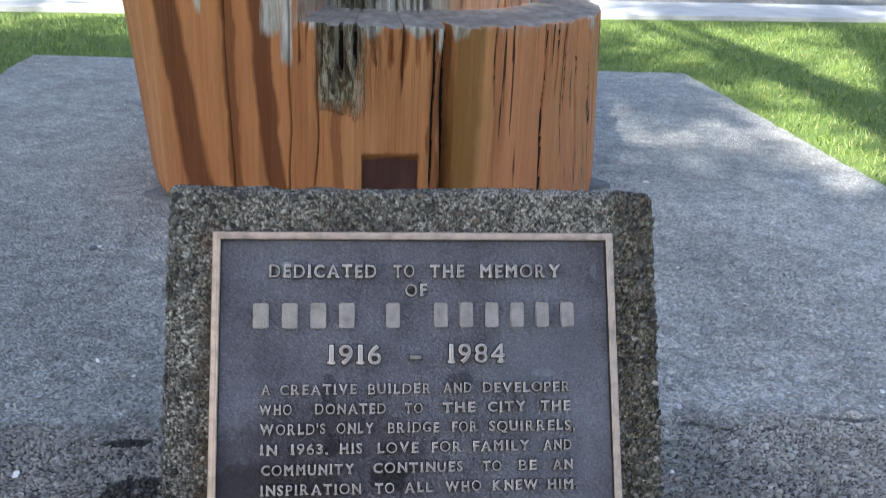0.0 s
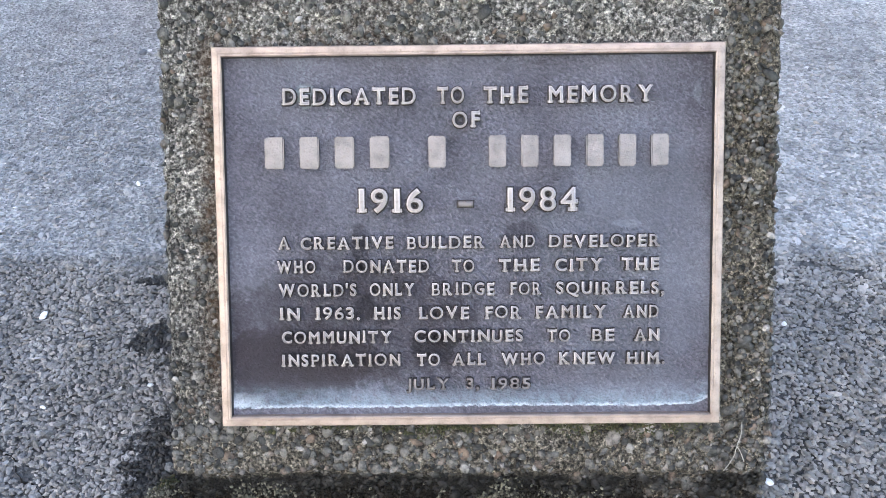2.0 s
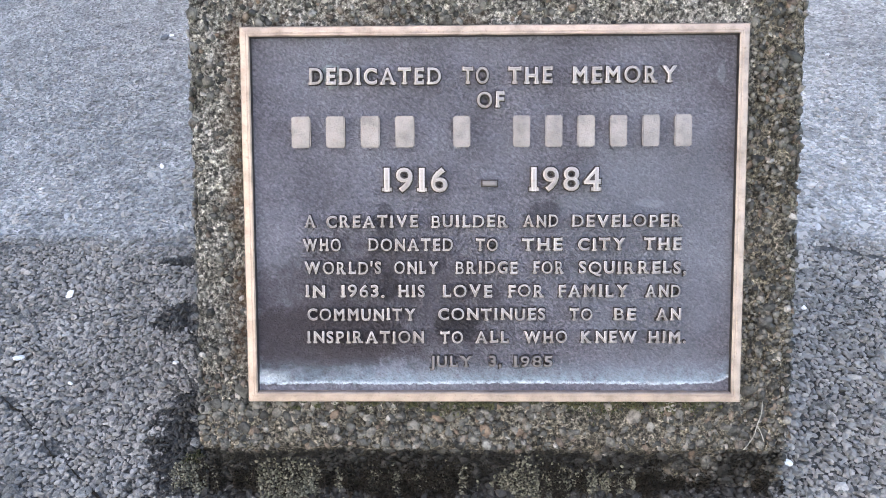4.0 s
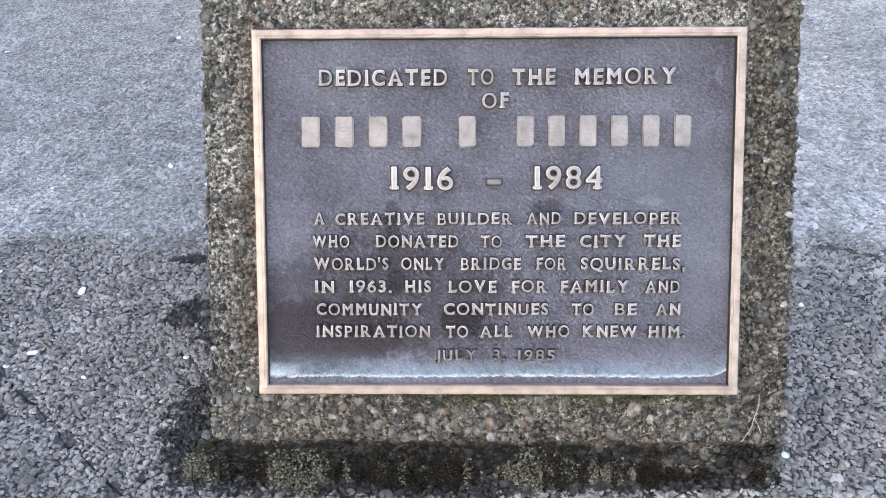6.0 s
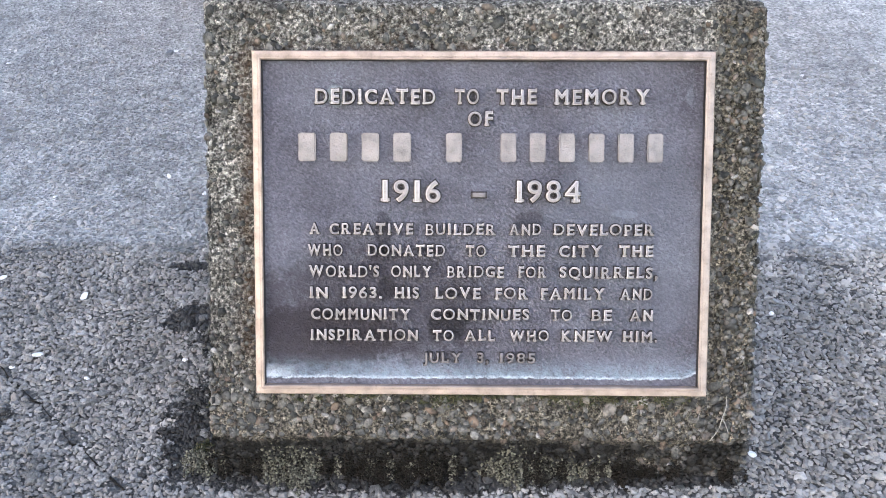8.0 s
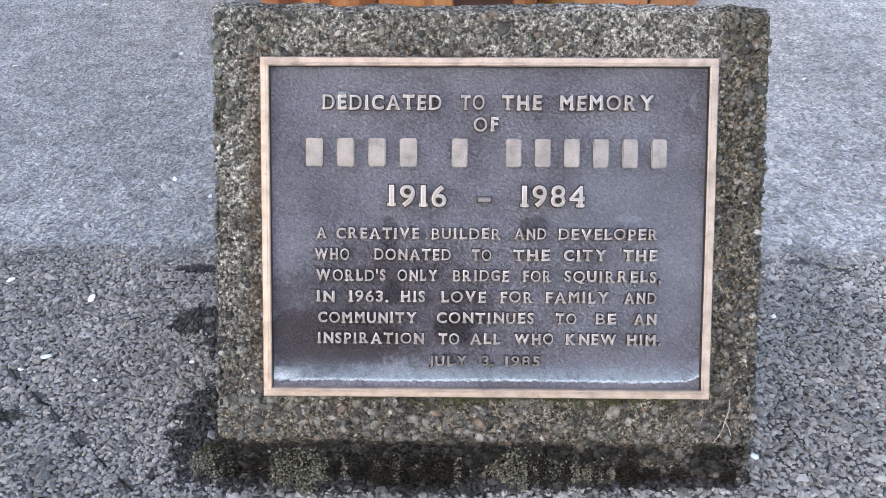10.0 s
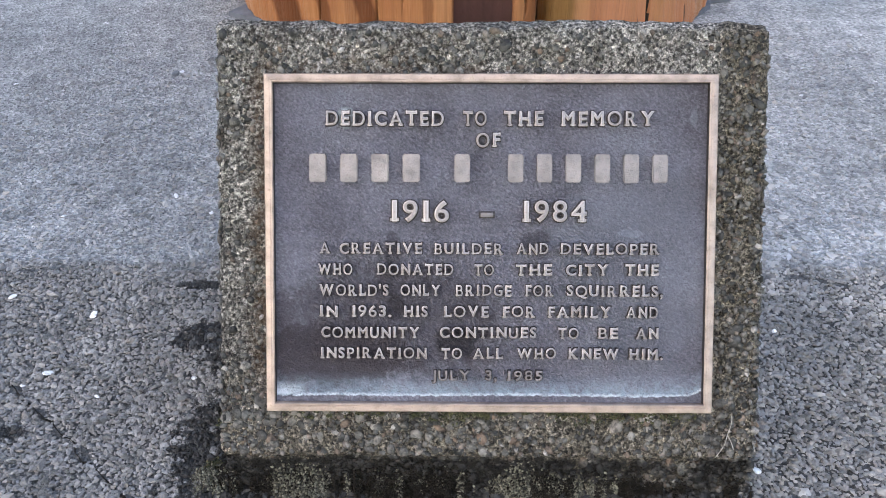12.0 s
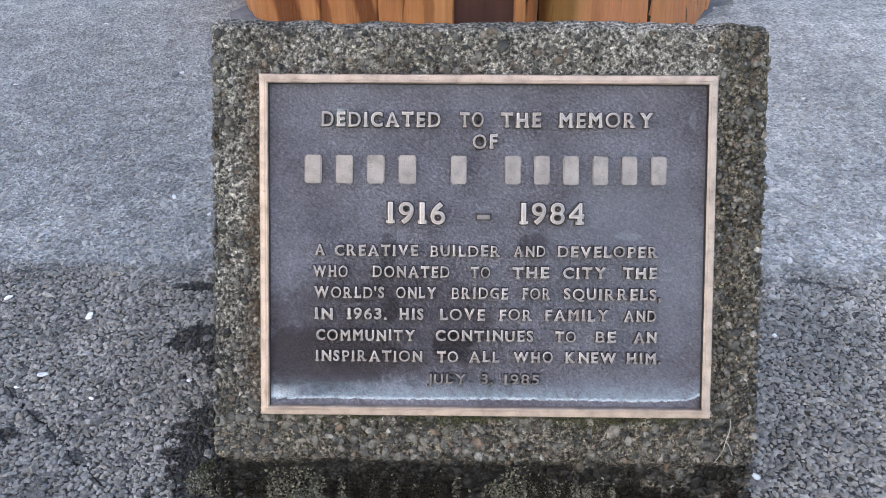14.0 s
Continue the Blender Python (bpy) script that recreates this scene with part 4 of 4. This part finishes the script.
def shade_tree(x, y, high, spread, leaves, clump_count, loose, seed):
    rng = np.random.default_rng(seed)
    tree = tagged(empty("tree", pose(x, y, -0.02)), "tall leafy broad-crowned tree out of view, added to shade the pad and lawn", "tree")
    bm = bmesh.new()
    limb(bm, (0, 0, -0.1), (0.15, 0.1, high * 0.62), 0.36, 0.2)
    for k in range(11):
        a = 6.2832 * k / 11 + 0.3
        base = Vector((0.1, 0.08, high * (0.42 + 0.018 * k)))
        tip = base + Vector((math.cos(a) * spread * 0.7, math.sin(a) * spread * 0.7, high * (0.16 + 0.05 * (k % 3))))
        limb(bm, base, tip, 0.13, 0.03)
    part("trunk", bm, BARK, tree, smooth=True)
    centres = []
    while len(centres) < clump_count:
        d = rng.normal(0, 1, 3)
        outer = len(centres) < loose
        d = d / np.linalg.norm(d) * (rng.uniform(1.0, 1.75) if outer else rng.uniform(0.05, 1.0) ** 0.5)
        centres.append((0.1 + d[0] * spread, 0.1 + d[1] * spread, high * 0.74 + d[2] * high * 0.15))
    centres = np.array(centres)
    pick = rng.integers(0, clump_count, leaves)
    at_ = centres[pick] + rng.normal(0, 0.24, (leaves, 3))
    u_ = rng.normal(0, 1, (leaves, 3))
    u_ /= np.linalg.norm(u_, axis=1)[:, None]
    v_ = np.cross(u_, rng.normal(0, 1, (leaves, 3)))
    v_ /= np.linalg.norm(v_, axis=1)[:, None]
    s_ = rng.uniform(0.05, 0.09, (leaves, 1))
    quad = np.stack([at_ - u_ * s_ * 1.3, at_ + v_ * s_ * 0.6, at_ + u_ * s_ * 1.3, at_ - v_ * s_ * 0.6], 1)
    link("crown", mesh_from("crown", quad.reshape(-1, 3), np.arange(leaves * 4).reshape(-1, 4), False), LEAF, tree)
    return tree


# places, crowns and seeds set for where the shade and sun patches fall
shade_tree(-2.0, -4.9, 16.0, 3.3, 10500, 80, 36, 2)
shade_tree(-5.6, -5.35, 10.5, 2.0, 38000, 340, 44, 15)
shade_tree(-4.15, -7.5, 10.5, 1.75, 27000, 250, 22, 25)

# ---- lawn blades, kept off the pad ----
n = 190000
gx, gy = rng.uniform(-4.5, 6.5, n), rng.uniform(1.2, 6.2, n)
side_of_walk = gy < 5.30 + (gx - 1.6) * math.tan(radians(9)) + 0.12
keep = ((gx < -1.455) | (gx > 1.53) | (gy > 3.475)) & side_of_walk
gx, gy = gx[keep], gy[keep]
n = len(gx)
hgt = rng.uniform(0.012, 0.034, n)
dir_ = rng.uniform(0, 6.2832, n)
wd = rng.uniform(0.0018, 0.0035, n)
lean = rng.normal(0, 0.014, (n, 2))
base = np.stack([gx, gy, np.full(n, -0.021)], 1)
off = np.stack([np.cos(dir_) * wd, np.sin(dir_) * wd, np.zeros(n)], 1)
tip = base + np.stack([lean[:, 0], lean[:, 1], hgt], 1)
tri = np.stack([base - off, base + off, tip], 1).reshape(-1, 3)
grass = link("grass", mesh_from("grass", tri, np.arange(n * 3).reshape(-1, 3), False), BLADE)
tagged(grass, "short mown green grass in patchy sunlight", "grass", kind="stuff")

# ---- small growth and litter round the marker ----
def clump(name, x, y, z, radius, count, size, material, label, category):
    p = rng.normal(0, 1, (count, 3))
    p /= np.linalg.norm(p, axis=1)[:, None]
    p[:, 2] = np.abs(p[:, 2]) * 0.7
    lumps = np.array([[1 + 0.9 * noise.noise(Vector((*d,)) * 2.3 + Vector((x * 50, y * 50, 0)))] for d in p])
    p = p * radius * lumps * rng.uniform(0.5, 1.0, (count, 1)) + np.array([x, y, z])
    p[:, 2] = np.maximum(p[:, 2], z)
    ob = scatter(name, p, rng.uniform(size * 0.6, size * 1.3, count), np.repeat(np.eye(3)[None], count, 0), BALL0, (0.6, 1.0), 0.25, material)
    return tagged(ob, label, category)


clump("lichen_clump", -0.194, -0.016, 0.0, 0.022, 1500, 0.0013, LICHEN, "pale green lichen clump at the marker's foot", "lichen")
clump("lichen_clump", -0.299, -0.002, 0.0, 0.020, 1200, 0.0013, LICHEN, "grey-green lichen tuft at the marker's corner", "lichen")


def carpet(name, count, material, label, density, size=1.0, reach=0.285):
    """Low uneven growth in the angle between the marker's foot and the ground."""
    x = rng.uniform(-0.285, reach, count * 3)
    tall_ = np.array([max(0.0, 0.45 + noise.noise(Vector((v * 17 + density, density, 0))) * 0.8 + noise.noise(Vector((v * 90, density, 4))) * 0.7) for v in x])
    x, tall_ = x[tall_ > 0.25][:count], tall_[tall_ > 0.25][:count]
    n_ = len(x)
    out = rng.uniform(0, 1, n_) ** 1.4
    y = -0.010 - out ** 1.3 * 0.026 * np.minimum(tall_, 1.0)
    z = (1 - out) ** 1.3 * rng.uniform(0, 1, n_) ** 1.4 * 0.050 * np.clip(tall_ + rng.normal(0, 0.15, n_), 0, 1.0)
    ob = scatter(name, np.stack([x, y, z], 1), size * rng.uniform(0.0006, 0.0015, n_), np.repeat(np.eye(3)[None], n_, 0), BALL0, (0.5, 1.0), 0.3, material)
    tagged(ob, label, "moss", kind="stuff")


carpet("moss", 16000, DIRT, "black-brown dry moss along the marker's foot", 1.3)
carpet("lichen", 8000, LICHEN, "pale lichen crumbs along the marker's foot", 7.9, 1.3, 0.15)
n_ = 9000
mx = rng.uniform(-0.215, 0.215, n_)
thick = np.array([max(0.0, 0.35 + 1.1 * noise.noise(Vector((v * 14, 6.0, 1.0))) + 0.5 * noise.noise(Vector((v * 60, 2.0, 5.0)))) for v in mx])
mv = 0.056 - np.abs(rng.normal(0, 0.0075, n_)) * (0.4 + thick)
grown = rng.uniform(0, 1, n_) < thick + 0.05
mx, mv = mx[grown], mv[grown]
n_ = len(mx)
ob = scatter("moss", np.stack([mx, -0.017 + mv * ca, 0.059 + mv * sa], 1), rng.uniform(0.0007, 0.0017, n_), np.repeat(FACE_AXES[None], n_, 0), BALL0, (0.5, 1.0), 0.3, MOSS)
tagged(ob, "thin olive moss on the concrete under the plaque", "moss", kind="stuff")
for k in range(34):
    x = -0.21 + 0.39 * k / 33 + rng.uniform(-0.01, 0.01)
    v_ = -0.004 - abs(rng.normal(0, 0.005))
    clump("moss_tuft", x, v_ * ca + 0.011, 0.1105 + v_ * sa - 0.006, rng.uniform(0.003, 0.0075), 110, 0.0012, MOSS, "thin green moss under the plaque's lower edge", "moss")
n_ = 14000
gy_ = rng.uniform(-0.01, 0.41, n_)
reach = np.array([max(0.06, 0.5 + 1.3 * noise.noise(Vector((0.4, v * 15, 2.0)))) for v in gy_])
gx_ = -0.279 - rng.uniform(0, 1, n_) ** 1.5 * 0.060 * reach
gz_ = rng.uniform(0, 1, n_) * 0.013 * np.clip(1 + (gx_ + 0.279) / 0.045, 0, 1) + 0.001
grains = scatter("dirt", np.stack([gx_, gy_, gz_], 1), rng.uniform(0.0008, 0.0024, n_), np.repeat(np.eye(3)[None], n_, 0), BALL0, (0.4, 0.9), 0.3, DIRT)
tagged(grains, "black damp dirt and moss beside the marker", "dirt", kind="stuff")
for y in (0.015, 0.085, 0.10):
    clump("moss_tuft", -0.300, y, 0.002, 0.012, 420, 0.0012, MOSS, "small dark green moss tuft beside the marker", "moss")
for x, y, s_ in ((-0.528, 0.293, 0.008), (-0.545, 0.172, 0.010), (-0.568, 0.148, 0.005), (-0.655, 0.333, 0.008), (-0.36, 0.165, 0.005), (-0.47, 0.13, 0.005), (0.39, 0.27, 0.005), (-1.04, 1.67, 0.016), (0.79, 1.696, 0.014), (-0.498, 0.618, 0.008), (0.30, 0.02, 0.007)):
    ob = scatter("stone_chip", np.array([[x, y, 0.003]]), np.array([s_ * 0.72]), np.eye(3)[None], BALL1, (0.3, 0.42), 0.12, CHIP, smooth=False)
    tagged(ob, "loose pale stone chip on the asphalt", "stone chip", "loose chips")
ob = scatter("stone_chip", np.array([[-0.632, 1.135, 0.004]]), np.array([0.0095]), np.eye(3)[None], BALL0, (0.5, 0.7), 0.2, SHEET, smooth=False)
tagged(ob, "small dark lump lying on the asphalt", "stone chip", "loose chips")

# dry root fibre that hangs over the lower edge of the marker
cu = bpy.data.curves.new("root_fibre", "CURVE")
cu.dimensions, cu.bevel_depth, cu.bevel_resolution = "3D", 0.00045, 2
to_world = pose(0, 0, 0.1105, LEAN, 0, 0)
for path_ in (((0.2517, -0.005), (0.2525, -0.016), (0.2475, -0.028), (0.2455, -0.040), (0.236, -0.052)), ((0.2475, -0.028), (0.252, -0.034), (0.2545, -0.043))):
    sp = cu.splines.new("NURBS")
    sp.points.add(len(path_) - 1)
    sp.use_endpoint_u, sp.order_u = True, 3
    for pt, (u, v) in zip(sp.points, path_):
        pt.co = (*(to_world @ Vector((u, v, -0.0085))), 1)
fibre = new("root_fibre", cu)
s = Mat("dry_fibre", 0.8)
s.color(s.ramp(s.noise(300, 3), [(0.3, (0.24, 0.22, 0.18)), (0.7, (0.42, 0.39, 0.34))]))
cu.materials.append(s.m)
tagged(fibre, "thin pale dry root fibre on the concrete marker", "root")

# narrow crack across the old strip, drawn as a thin dark strip
bm = bmesh.new()
prev = None
for k in range(41):
    t = k / 40
    mid = Vector((-0.60, 0.166, 0.0012)).lerp(Vector((-0.36, -0.054, 0.0012)), t)
    side = Vector((0.67, 0.74, 0))
    mid += side * (0.010 * noise.noise(Vector((t * 9, 3, 0))) + 0.003 * noise.noise(Vector((t * 31, 5, 0))))
    half = max(0.0003, 0.0007 + 0.0026 * noise.noise(Vector((t * 13, 8, 0))))
    pair = (bm.verts.new(mid - side * half), bm.verts.new(mid + side * half))
    if prev:
        bm.faces.new((prev[0], pair[0], pair[1], prev[1]))
    prev = pair
made = bmesh.ops.extrude_face_region(bm, geom=bm.faces[:])["geom"]
for v in made:
    if isinstance(v, bmesh.types.BMVert):
        v.co.z -= 0.006
bmesh.ops.recalc_face_normals(bm, faces=bm.faces)
part("crack_dirt", bm, DIRT, pad, "thin dark strip along a crack")

# ---- stones bared in the asphalt ----
def pad_stones(x0, x1, y0, y1, step, small, large, rise, smooth=False, material=STONE, flat=(0.13, 0.30)):
    xs_, ys_ = np.meshgrid(np.arange(x0, x1, step), np.arange(y0, y1, step))
    p = np.stack([xs_.ravel(), ys_.ravel()], 1)
    p += rng.uniform(-0.48, 0.48, p.shape) * step
    keep_ = ~((np.abs(p[:, 0]) < 0.272) & (p[:, 1] > 0.0) & (p[:, 1] < 0.28))
    # bare lines: the crack across the old strip and the ragged joint
    a_, b_ = np.array([-0.60, 0.166]), np.array([-0.36, -0.054])
    t_ = np.clip(((p - a_) @ (b_ - a_)) / ((b_ - a_) @ (b_ - a_)), 0, 1)
    off_ = np.hypot(*(p - a_ - t_[:, None] * (b_ - a_)).T) + 0.004 * np.sin(t_ * 40)
    joint = np.abs(p[:, 1] - 0.405 - 0.02 * np.sin(p[:, 0] * 9) - 0.012 * np.sin(p[:, 0] * 31))
    keep_ &= (off_ > 0.0018 + 0.003 * np.sin(t_ * 23)) & ((joint > 0.006) | (np.sin(p[:, 0] * 23) + np.sin(p[:, 0] * 61) > 0.3))
    # fewer bared stones towards the post and the edges of the pad
    keep_ &= rng.uniform(0, 1, len(p)) > np.maximum((p[:, 1] - 0.85) / 0.75, (np.abs(p[:, 0]) - 0.9) / 0.3)
    p = p[keep_]
    sz = rng.uniform(small, large, len(p)) * np.where(rng.uniform(0, 1, len(p)) < 0.06, 1.6, 1.0)
    at_ = np.stack([p[:, 0], p[:, 1], rise * rng.uniform(-1, 1, len(p))], 1)
    ob = scatter("asphalt_stones", at_, sz, np.repeat(np.eye(3)[None], len(p), 0), BALL0, flat, 0.24, material, pad, "grey stones bared in the asphalt", smooth)
    ob["kind"] = "stuff"


pad_stones(-0.85, -0.05, -0.12, 0.43, 0.0042, 0.0021, 0.0044, 0.0019, False, DIM_STONE, (0.42, 0.78))
pad_stones(-0.05, 0.85, -0.12, 0.43, 0.0044, 0.0022, 0.0046, 0.0019, False, ROUND, (0.42, 0.78))
pad_stones(-1.2, 1.2, 0.43, 1.6, 0.0092, 0.0024, 0.0058, 0.0016, False, flat=(0.24, 0.5))

# pale stones that stand out here and there in the newer asphalt
n_ = 420
pale_ = np.stack([rng.uniform(-1.40, 1.45, n_), rng.uniform(0.45, 2.9, n_), np.full(n_, 0.0012)], 1)
pale_ = pale_[np.hypot(pale_[:, 0] - POST[0], pale_[:, 1] - POST[1]) > 0.72]
ob = scatter("asphalt_stones", pale_, rng.uniform(0.002, 0.0062, len(pale_)), np.repeat(np.eye(3)[None], len(pale_), 0), BALL0, (0.2, 0.4), 0.2, STONE_PALE, pad, "pale stones bared in the asphalt", False)
ob["kind"] = "stuff"

# larger stones bared one by one on the old strip
kinds = []
for k in range(8):
    ob = scatter("stone", np.zeros((1, 3)), np.array([1.0]), np.eye(3)[None], BALL1, (0.26, 0.4), 0.09, LOOSE, pad)
    kinds.append(ob.data)
    bpy.data.objects.remove(ob)
placed = 0
while placed < 220:
    x, y = rng.uniform(-0.72, 0.72), rng.uniform(-0.09, 0.40)
    if (abs(x) < 0.30 and y > -0.03) or (x < 0 and rng.uniform() < 0.45):
        continue
    ob = link("stone", kinds[placed % 8], None, pad)
    size = rng.uniform(0.0052, 0.0095)
    ob.matrix_basis = Matrix.LocRotScale((x, y, 0.0008), Euler((0, 0, rng.uniform(0, 6.28))), (size, size, size))
    placed += 1
